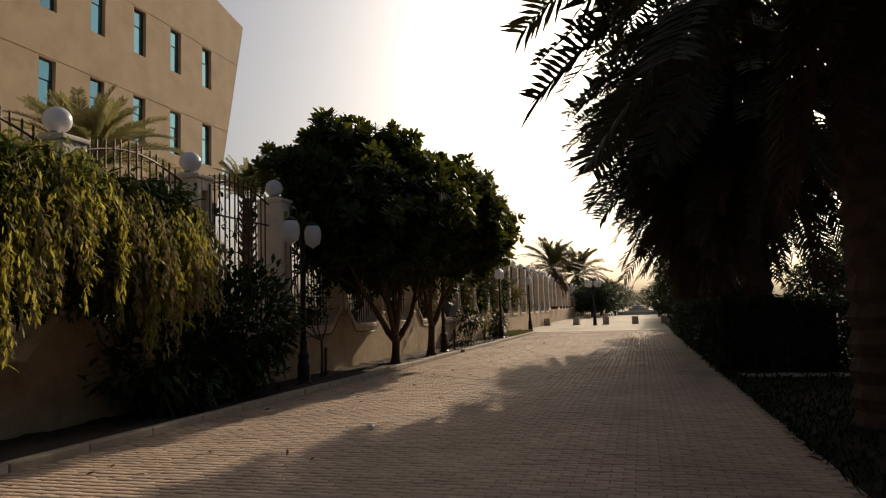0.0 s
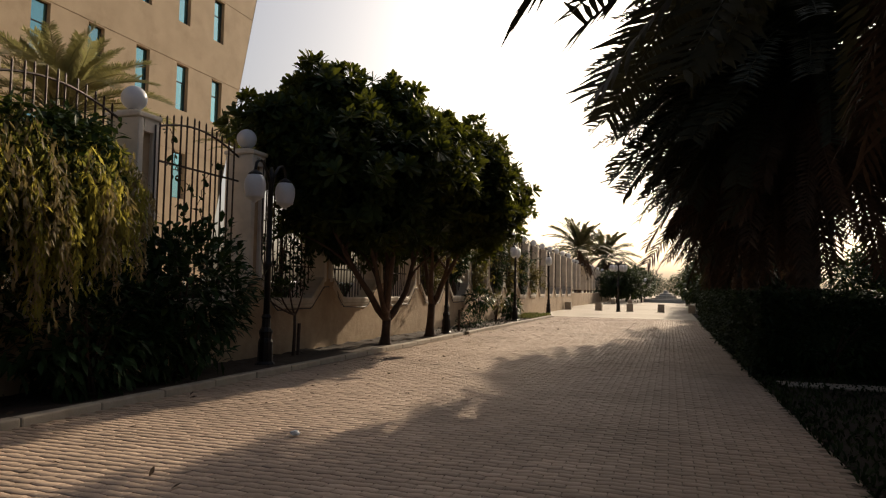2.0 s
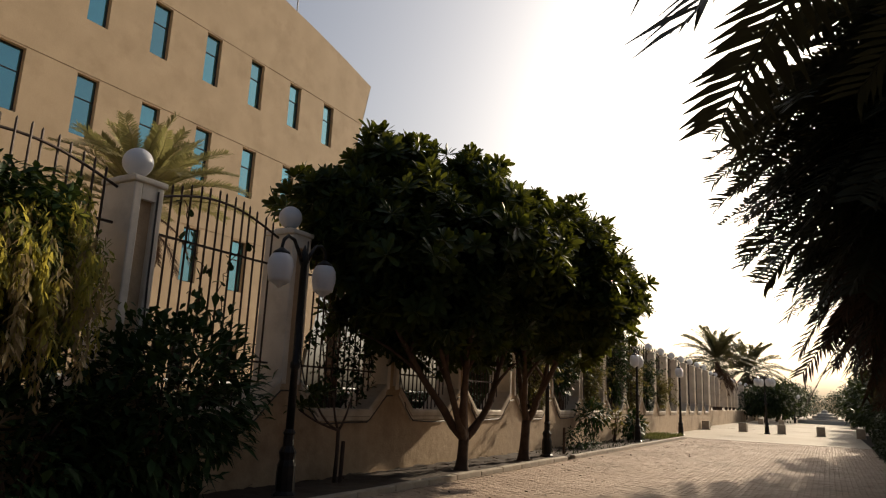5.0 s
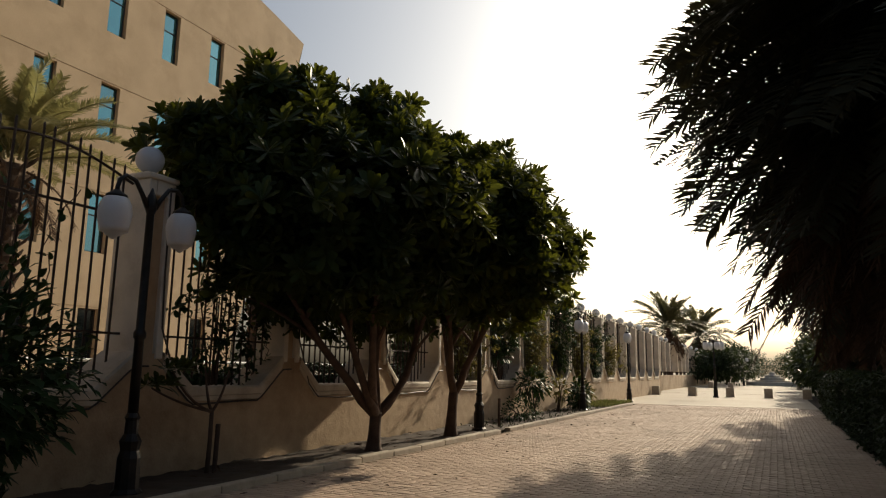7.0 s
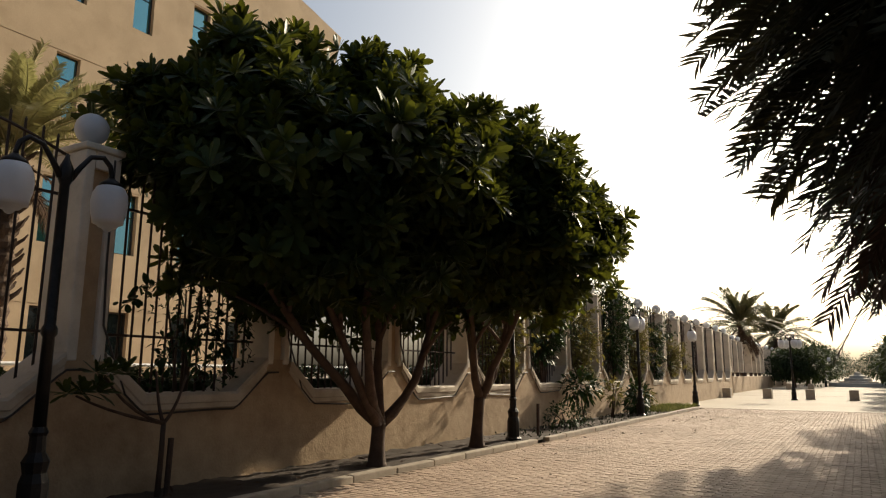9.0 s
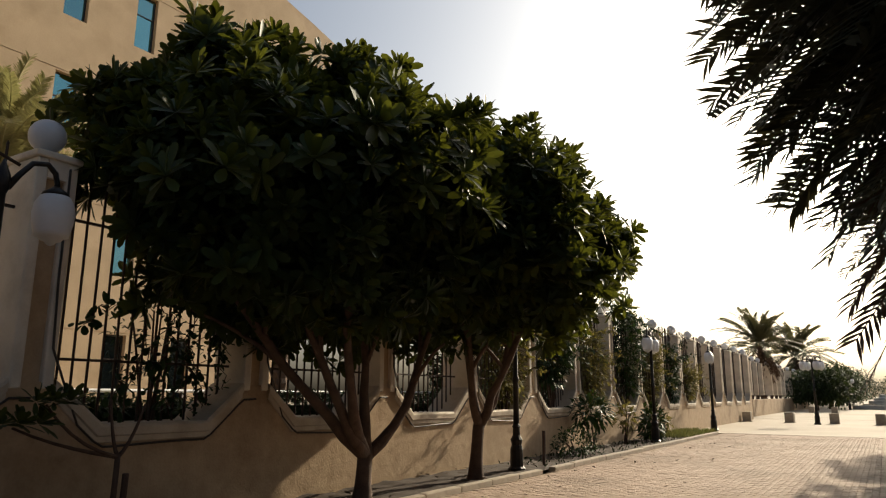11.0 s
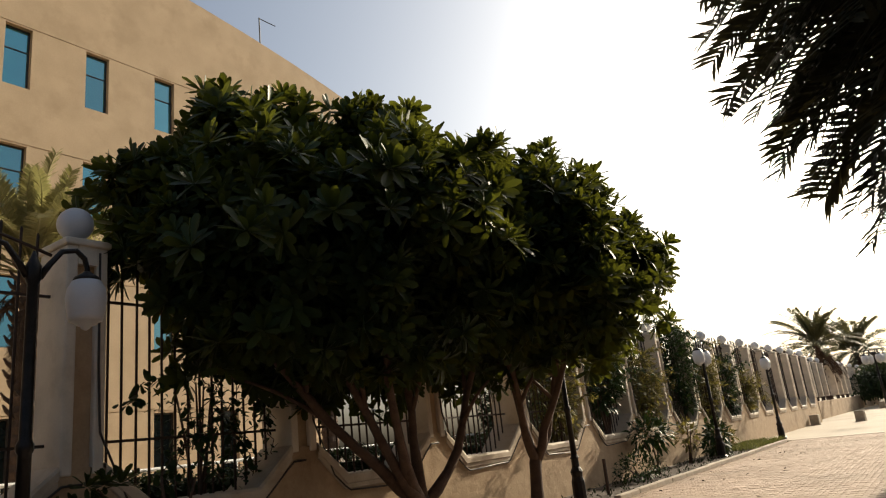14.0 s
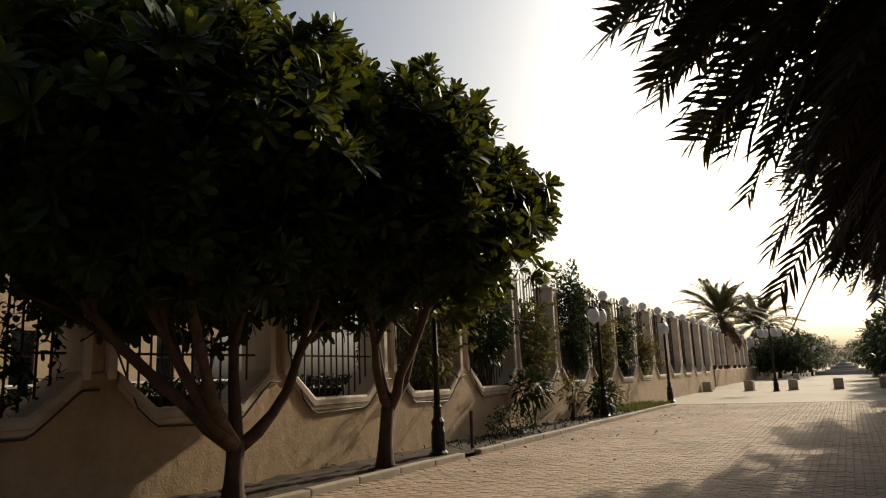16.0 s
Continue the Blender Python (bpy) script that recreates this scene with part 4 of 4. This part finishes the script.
shrub("bush", (-6.0, 12.25, 1.2), (0.85, 1.2, 1.05), 2900, 0.18, "large dark glossy bush growing against the wall", seed=1)
shrub("bush", (-6.15, 10.7, 0.8), (0.72, 1.25, 0.8), 1900, 0.17, "low dark bush in deep shade under the creeper", seed=2)
shrub("bush", (-6.1, 28.0, 0.3), (0.5, 0.9, 0.35), 700, 0.10, "low dark cushion bush behind the kerb", seed=3, stems=2)
shrub("bush", (-6.2, 29.4, 1.05), (0.5, 0.6, 0.4), 260, 0.22, "young broad-leaved shrub at the wall", seed=4, stems=3)
shrub("bush", (-6.3, 32.6, 0.85), (0.35, 0.4, 0.45), 160, 0.18, "slender leafy shrub beside a street lamp", M_CLIMB, 5, 3)
shrub("bush", (-6.2, 35.0, 0.6), (0.4, 0.5, 0.55), 220, 0.3, "spiky dark shrub in the planted strip", seed=6, stems=3)
shrub("bush", (-6.5, 37.3, 0.5), (0.3, 0.5, 0.4), 200, 0.18, "small green shrub at the wall's foot", M_CLIMB, 7, 2)
for i, (y, h, w, rz) in enumerate([(25.9, 2.3, 0.9, 1.2), (28.6, 2.7, 1.3, 1.1), (31.4, 2.3, 1.2, 1.2), (35.1, 3.1, 1.5, 1.7), (37.6, 2.4, 1.2, 1.3), (40.4, 2.3, 0.9, 1.2), (43.3, 2.0, 0.8, 0.9)]):
    mat = (M_CLIMB, M_BUSH, M_CLIMB, M_BUSH)[i % 4]
    sh = shrub("climbing_shrub", (-6.98, y, h), (0.42, w, rz), int(1150 * w * rz), 0.17, "leafy climbing shrub growing through the iron railings", mat, 20 + i, 5, "climber")
    g = np.random.default_rng(70 + i)
    for k in range(11):
        # arching sprigs that lean out over the street and above the fence
        a = np.array([g.uniform(-.1, .2), g.uniform(-w, w), h + g.uniform(-.5, .7) * rz])
        e = a + np.array([g.uniform(.35, 1.0), g.uniform(-.7, .7), g.uniform(-.5, .6)])
        pts = bezier(a, (a + e) / 2 + np.array([0, 0, .3]), e, 9)
        sprig = part("sprig", mesh("sprig", *tube(pts, list(np.linspace(.012, .004, 9)), 5), M_BARK), sh)
        P = np.array(pts)[g.integers(1, 9, 34)] + g.normal(0, .045, (34, 3))
        ln = g.uniform(.07, .16, 34)
        tagged(part("sprig_leaves", fast_mesh("sprig_leaves", *leaves(P, unit(g.normal(0, .6, (34, 3)) + np.array([.3, 0, -.1])), ln, ln * .5, .2, 2), mat), sprig), kind="stuff")
shrub("climbing_shrub", (-7.25, 16.9, 2.2), (0.25, 0.55, 0.9), 240, 0.12, "sparse thin climber twining on the railing", M_BUSH, 33, 5, "climber")


def leafy_box(name, x0, x1, y0, y1, z1, n, leaf, mat, label, category="hedge", seed=0):
    """A clipped hedge: a solid inner core and a skin of small leaves."""
    root = thing(name, ((x0 + x1) / 2, (y0 + y1) / 2, 0), label, category)
    o = np.array([(x0 + x1) / 2, (y0 + y1) / 2, 0])
    g = np.random.default_rng(seed)
    u = g.random((n, 3))
    P = np.stack([x0 + (x1 - x0) * u[:, 0], y0 + (y1 - y0) * u[:, 1], 0.02 + (z1 - .02) * u[:, 2]], 1)
    face = g.integers(0, 3, n)
    P[face == 0, 0] = x0; P[face == 1, 2] = z1; P[face == 2, 0] = x1
    ends = g.random(n) < 0.10
    P[ends, 1] = np.where(g.random(ends.sum()) < .5, y0, y1)
    wob = np.array([noise.noise(Vector((p[1] * .8, p[2] * 1.2, p[0] + seed))) for p in P])
    P[face == 0, 0] += wob[face == 0] * .28; P[face == 1, 2] += wob[face == 1] * .22; P[face == 2, 0] -= wob[face == 2] * .28
    P += g.normal(0, .05, P.shape)
    P[:, 2] = np.maximum(P[:, 2], 0.03)
    V, F = small_leaves(P - o, leaf, leaf * .5)
    tagged(part("foliage", fast_mesh("foliage", V, F, mat), root), kind="stuff")
    hx, hy = (x1 - x0) / 2 - .22, (y1 - y0) / 2 - .7
    part("core", mesh("core", *box(-hx, hx, -hy, hy, 0.0, z1 - .08, .05), M_HEDGE), root)
    return root


leafy_box("hedge", 2.12, 4.6, 16.6, 38.0, 1.35, 44000, 0.10, M_HEDGE, "clipped dark green hedge along the verge", seed=1)
leafy_box("hedge", -8.3, -7.55, 8.0, 46.0, 1.36, 56000, 0.09, M_HEDGE, "clipped dark hedge just behind the railings", seed=2)
leafy_box("hedge", -9.6, -8.5, 27.0, 58.0, 2.9, 30000, 0.14, M_HEDGE, "tall dark screen of shrubs behind the railings", seed=3)
shrub("bush", (3.3, 17.2, 0.7), (1.0, 0.7, 0.75), 1800, 0.12, "dark rounded end of the clipped hedge", seed=44, stems=3)
shrub("bush", (7.2, 15.5, 1.0), (2.6, 4.0, 1.25), 7000, 0.16, "dense dark garden shrub on the verge", seed=41, stems=6)
shrub("bush", (8.5, 24.0, 0.9), (2.6, 4.5, 1.2), 6000, 0.18, "tall dark garden shrub behind the hedge", seed=42, stems=6)
shrub("bush", (7.5, 8.0, 0.8), (2.2, 3.0, 0.9), 4500, 0.16, "dark low shrub in the garden", seed=43, stems=6)


def creeper(y0, y1, label, seed, n_strands, x_out=-5.1, olive=True):
    """A heavy creeper mounded over the fence with strands hanging to the street."""
    root = thing("creeper", (WALL_X, (y0 + y1) / 2, 0), label, "creeper")
    o = np.array([WALL_X, (y0 + y1) / 2, 0])
    g = np.random.default_rng(seed)
    sets = {"foliage": [], "hanging_foliage": [], "dry_foliage": []}
    for i in range(n_strands):
        y = g.uniform(y0, y1)
        kind = g.choice(["foliage", "hanging_foliage", "dry_foliage"], p=[.60, .26, .14])
        hangs = kind != "foliage"
        edge = min(1.0, (y1 - y) / 0.9 + 0.35)
        top = 2.95 + 0.4 * g.random() + 0.22 * math.sin(y * 1.7)
        reach = (g.uniform(0.9, 1.85) if hangs else g.uniform(0.15, 1.6)) * edge
        drop = (g.uniform(0.7, 1.5) if hangs else g.uniform(0.3, 1.2)) + 0.45 * math.sin(y * 2.3 + 1.1) * math.sin(y * 5.1)
        n = 46
        s = np.linspace(0, 1, n)
        px = WALL_X - 0.38 + reach * np.sin(np.minimum(s * 2.2, 1) * np.pi / 2)
        pz = top + 0.28 * np.sin(np.minimum(s * 2.5, 1) * np.pi) - drop * np.maximum(s - .22, 0) / .78 - 0.18 * reach
        sway = .06 if hangs else .12
        py = y + sway * np.sin(s * 5 + i) + g.normal(0, sway * 2) * s
        P = np.stack([px, py, pz], 1) + g.normal(0, sway * .3, (n, 3))
        P = np.repeat(P, 2, 0) + g.normal(0, .018 if hangs else .035, (n * 2, 3))
        D = unit(g.normal(0, .35 if hangs else .7, (n * 2, 3)) + np.array([.15, 0, -.9 if hangs else -.5]))
        ln = g.uniform(.05, .13, n * 2)
        sets[str(kind)].append(leaves(P - o, D, ln, ln * (.3 if hangs else .42), .1, 2))
    for kind, mat, lab in (("foliage", M_CREEP, "olive green mounded leaves"), ("hanging_foliage", M_VINE, "yellow-green hanging strands"), ("dry_foliage", M_DRYVINE, "dry brown hanging stems")):
        tagged(part(kind, fast_mesh(kind, *cat(*sets[kind]), mat), root, lab), kind="stuff")
    # inner leaves use the dark bush colour to stand in for shade within the mound
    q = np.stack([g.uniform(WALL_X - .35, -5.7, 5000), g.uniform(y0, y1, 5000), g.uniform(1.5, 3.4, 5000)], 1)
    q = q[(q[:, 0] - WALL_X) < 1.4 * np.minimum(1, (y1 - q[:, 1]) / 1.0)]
    tagged(part("inner_foliage", fast_mesh("inner_foliage", *small_leaves(q - o, .17, .07), M_BUSH), root, "inner leaves darkened for the shade inside"), kind="stuff")
    return root


creeper(3.0, 7.6, "heavy olive creeper hanging over the street fence", 3, 480)
creeper(7.0, 11.2, "yellow-green creeper mounded over railings and a pillar", 4, 520)
creeper(-8.0, 3.2, "olive creeper over the fence near the street's start", 5, 420)



def twining_vine(pts, n, label, seed, size=1.0):
    """A thin stem wandering over the railings with sparse leaves."""
    g = np.random.default_rng(seed)
    c = [Vector(p) for p in pts]
    fine = [c[0]]
    for a, b in zip(c, c[1:]):
        fine += [a.lerp(b, k / 6) + Vector(g.normal(0, .035, 3)) for k in range(1, 7)]
    root = thing("vine", pts[0], label, "vine", "thin vines on the railings")
    o = Vector(pts[0])
    part("stem", mesh("stem", *tube([q - o for q in fine], 0.007, 5), M_BARK), root)
    P = np.array([fine[i] - o for i in g.integers(0, len(fine), n)]) + g.normal(0, .05, (n, 3))
    ln = g.uniform(.06, .13, n) * size
    tagged(part("leaves", fast_mesh("leaves", *leaves(P, unit(g.normal(0, .6, (n, 3)) + np.array([.2, 0, -.5])), ln, ln * .75, .15, 3), M_BUSH), root), kind="stuff")


VX = WALL_X - 0.24
twining_vine([(VX, 13.0, 3.9), (VX, 13.2, 3.3), (VX, 13.5, 3.0), (VX, 13.4, 2.5)], 34, "thin dark-leaved vine hanging from the arched rail", 1)
twining_vine([(VX, 13.7, 1.4), (VX, 13.9, 2.2), (VX, 13.8, 3.0), (VX, 14.2, 3.5)], 30, "thin dark-leaved vine climbing the railing bars", 2)
twining_vine([(VX, 16.2, 1.3), (VX, 16.6, 2.0), (VX, 16.4, 2.7), (VX, 16.9, 3.2)], 60, "thin vine with broad dark leaves on the railing", 3)
twining_vine([(VX, 17.0, 1.2), (VX, 16.8, 1.8), (VX, 17.3, 2.4), (VX, 17.2, 3.1)], 60, "thin vine with broad dark leaves on the railing", 4)
twining_vine([(VX, 17.5, 1.3), (VX, 17.2, 2.0), (VX, 17.7, 2.5), (VX, 17.5, 3.2)], 50, "thin vine with broad dark leaves on the railing", 5)
for k, (ya, yb, za, zb) in enumerate([(17.9, 17.4, 1.2, 3.3), (17.3, 17.8, 1.25, 3.0), (17.0, 17.6, 1.3, 3.4), (17.6, 16.7, 1.15, 2.6), (16.3, 17.2, 1.2, 2.9), (15.8, 17.0, 2.2, 3.1)]):
    twining_vine([(VX, ya, za), (VX + .03, ya * .7 + yb * .3, za * .65 + zb * .35), (VX, ya * .3 + yb * .7, za * .35 + zb * .65), (VX + .05, yb, zb)], 62, "tangled vine with broad dark leaves on the railing", 20 + k, 1.05)
twining_vine([(VX, 10.6, 3.3), (VX, 11.2, 3.0), (VX, 11.7, 2.6), (VX, 11.5, 2.0)], 40, "thin vine trailing from the creeper over the bars", 6)

creeper(9.4, 11.4, "yellow strands of creeper hanging beside a pillar", 6, 150)

# grass tuft patch where the strip ends
gp = np.stack([rng.uniform(-6.6, -5.35, 2600), rng.uniform(36.5, 41.2, 2600), np.full(2600, .02)], 1)
tagged(new("grass", fast_mesh("grass", *leaves(gp, unit(rng.normal(0, .35, (2600, 3)) + np.array([0, 0, 1.0])), rng.uniform(.12, .3, 2600), np.full(2600, .02), .2, 2), M_GRASS)), "rough yellow-green grass at the strip's end", "grass", kind="stuff")
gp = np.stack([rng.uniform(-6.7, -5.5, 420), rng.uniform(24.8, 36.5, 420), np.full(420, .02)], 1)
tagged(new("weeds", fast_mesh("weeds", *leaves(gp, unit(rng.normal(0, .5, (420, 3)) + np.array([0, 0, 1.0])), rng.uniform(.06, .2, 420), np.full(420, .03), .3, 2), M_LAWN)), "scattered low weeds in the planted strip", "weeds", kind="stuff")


# ---------------------------------------------------------------- distant trees
def far_tree(x, y, h, r, label, mat=M_HEDGE, seed=0, n=6500, leaf=0.36):
    root = thing("tree", (x, y, 0), label, "tree", "distant street trees")
    part("trunk", mesh("trunk", *tube([(0, 0, -.1), (.05, .05, h * .25), (0, .1, h * .5)], [.2, .15, .1], 8), M_BARK, True), root)
    VS, FS, k = [], [], 0
    g = np.random.default_rng(seed)
    for i in range(7):
        a = i * 2.4
        c = (r * .5 * math.cos(a), r * .5 * math.sin(a), h * (.40 + .09 * (i % 4)))
        part("limb", mesh("limb", *tube([(0, .05, h * .35), (c[0] * .6, c[1] * .6, h * .45), c], [.08, .05, .02], 6), M_BARK, True), root)
        P, D = shell_points(n // 7, c, (r * .62, r * .62, h * .30), .5, .2, seed * 10 + i)
        v, f = leaves(P, unit(D + g.normal(0, .7, P.shape)), leaf * g.uniform(.6, 1.2, len(P)), leaf * .45 * np.ones(len(P)), .2, 2)
        VS.append(v); FS.append(f + k); k += len(v)
    tagged(part("crown", fast_mesh("crown", np.concatenate(VS), np.concatenate(FS), mat), root), kind="stuff")
    return root


for i, (x, y, h, r) in enumerate([(4.8, 45.5, 5.0, 2.6), (4.6, 51, 5.2, 2.8), (4.6, 58, 5.2, 3.0), (4.8, 66, 5.4, 3.0), (4.8, 76, 5.4, 3.2), (5.8, 90, 5.6, 3.2), (6, 104, 6, 3.5), (6, 120, 6, 3.6), (7, 140, 7, 4)]):
    far_tree(x, y, h, r, "dark leafy street tree in the far row", seed=i + 1, n=8000)
for i, (x, y, h, r) in enumerate([(-5.5, 92, 5.0, 3.0), (-5.0, 104, 5.2, 3.2), (-5.5, 116, 5.5, 3.4), (-5.5, 130, 6, 3.6), (-6, 150, 6.5, 4), (-5, 175, 7, 4.5), (4, 175, 7, 4.5)]):
    far_tree(x, y, h, r, "round dark tree on the street's far side", seed=i + 21)
for i, (x, y, h, r) in enumerate([(-10.5, 31.5, 4.2, 1.6), (-10.5, 37, 3.8, 1.5), (13, 20, 5.0, 3.0), (14, 33, 5.5, 3.4), (12, 46, 5.0, 3.2), (16, 8, 5, 3.0)]):
    far_tree(x, y, h, r, "leafy garden tree standing behind the boundary", seed=i + 41)

# unseen dense trees, added behind the street's start to block sky light
for i, (x, y, h, r) in enumerate([(-15, -22, 11, 5.5), (-5.5, -25, 12, 6), (4, -24, 12, 6), (13, -21, 11, 5.5)]):
    far_tree(x, y, h, r, "unseen dark tree added to block sky light behind the street", seed=i + 61, n=5000, leaf=0.6)

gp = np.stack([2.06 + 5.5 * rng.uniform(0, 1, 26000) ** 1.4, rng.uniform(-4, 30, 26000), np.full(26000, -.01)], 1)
tagged(new("lawn", fast_mesh("lawn", *leaves(gp, unit(rng.normal(0, .6, (26000, 3)) + np.array([0, 0, 1.0])), rng.uniform(.08, .2, 26000), np.full(26000, .03), .35, 2), M_LAWN)), "grass on the palm verge, its shade put into the colour", "grass", kind="stuff")

lp = np.stack([np.concatenate([rng.uniform(-5.0, -2.5, 130), rng.uniform(-6.7, -5.4, 260)]), rng.uniform(4, 38, 390), np.concatenate([np.full(130, .006), np.full(260, .07)])], 1)
ld = rng.normal(0, 1, (390, 3)); ld[:, 2] = np.abs(ld[:, 2]) * .12
tagged(new("fallen_leaves", fast_mesh("fallen_leaves", *leaves(lp, unit(ld), rng.uniform(.05, .13, 390), rng.uniform(.025, .05, 390), -.05, 2), M_DEAD)), "dry brown leaves scattered along the kerb", "leaves", kind="stuff")

# crumpled paper on the paving
paper = bmesh.new()
bmesh.ops.create_icosphere(paper, subdivisions=2, radius=0.042)
for vv in paper.verts:
    vv.co *= 0.7 + 0.6 * noise.random()
    vv.co.z *= 0.6
me = bpy.data.meshes.new("litter"); paper.to_mesh(me); paper.free(); me.materials.append(M_WHITE)
lit = tagged(new("litter", me), "crumpled white paper lying on the pavers", "litter")
lit.location = (-2.6, 9.65, 0.03)

# ---------------------------------------------------------------- pavers
PX, PY = 0.20, 0.10


def pavers():
    nx, ny = int((RIGHT_X - KERB_X) / PX) + 1, int(49.4 / PY)
    g = np.random.default_rng(5)
    I, J = np.meshgrid(np.arange(nx), np.arange(ny), indexing="ij")
    cx = (KERB_X + PX * (I + 0.5 * (J % 2)) ).ravel()
    cy = (-8 + PY * (J + .5)).ravel()
    ok = (cx > KERB_X + .03) & (cx < RIGHT_X - PX * .45)
    cx, cy = cx[ok], cy[ok]
    n = len(cx)
    hx, hy, ch, gap, wave = PX / 2 - .0045, PY / 2 - .003, .0045, .03, .0085
    # interlocking blocks: both long edges follow one zigzag that runs on from block to block
    ring = [(-1, -1), (0, -1), (1, -1), (1, 1), (0, 1), (-1, 1)]
    shapes = []
    for sign in (1, -1):
        pts = []
        for z, inset in ((-gap, 0), (-ch, 0), (0, ch)):
            pts += [(u * (hx - inset), v * (hy - inset) + wave * sign * (1 - 2 * (u == 0)), z) for u, v in ring]
        shapes.append(np.array(pts))
    q = [(12, 13, 16, 17), (13, 14, 15, 16)] + [(a + k, (a + 1) % 6 + k, (a + 1) % 6 + k + 6, a + k + 6) for k in (0, 6) for a in range(6)]
    q = np.array(q)
    odd = (J.ravel()[ok] % 2).astype(int)
    single = (cy > 8.6) & (cy < 9.7) & (cx > -3.4) & (cx < -0.6)
    ids = np.where(single)[0][:290]
    mask = np.ones(n, bool); mask[ids] = False
    C = np.stack([cx, cy, g.normal(0, .0014, n)], 1)
    tilt = g.normal(0, .006, (n, 2))
    base = np.stack(shapes)[odd]
    V = base + C[:, None]
    V[:, :, 2] += base[:, :, 0] * tilt[:, :1] + base[:, :, 1] * tilt[:, 1:]
    m = mask.sum()
    F = (q[None] + (np.arange(m) * 18)[:, None, None]).reshape(-1, 4)
    bed = bpy.data.objects["road"]
    tagged(part("pavers", fast_mesh("pavers", V[mask].reshape(-1, 3), F, M_PAVER), bed, "tan interlocking concrete block pavers"), kind="stuff")
    ones = [fast_mesh("paver", sh, q, M_PAVER) for sh in shapes]
    for i in ids:
        part("paver", ones[odd[i]], bed, m=pose(*C[i], math.degrees(tilt[i, 1]), -math.degrees(tilt[i, 0]), 0))


pavers()
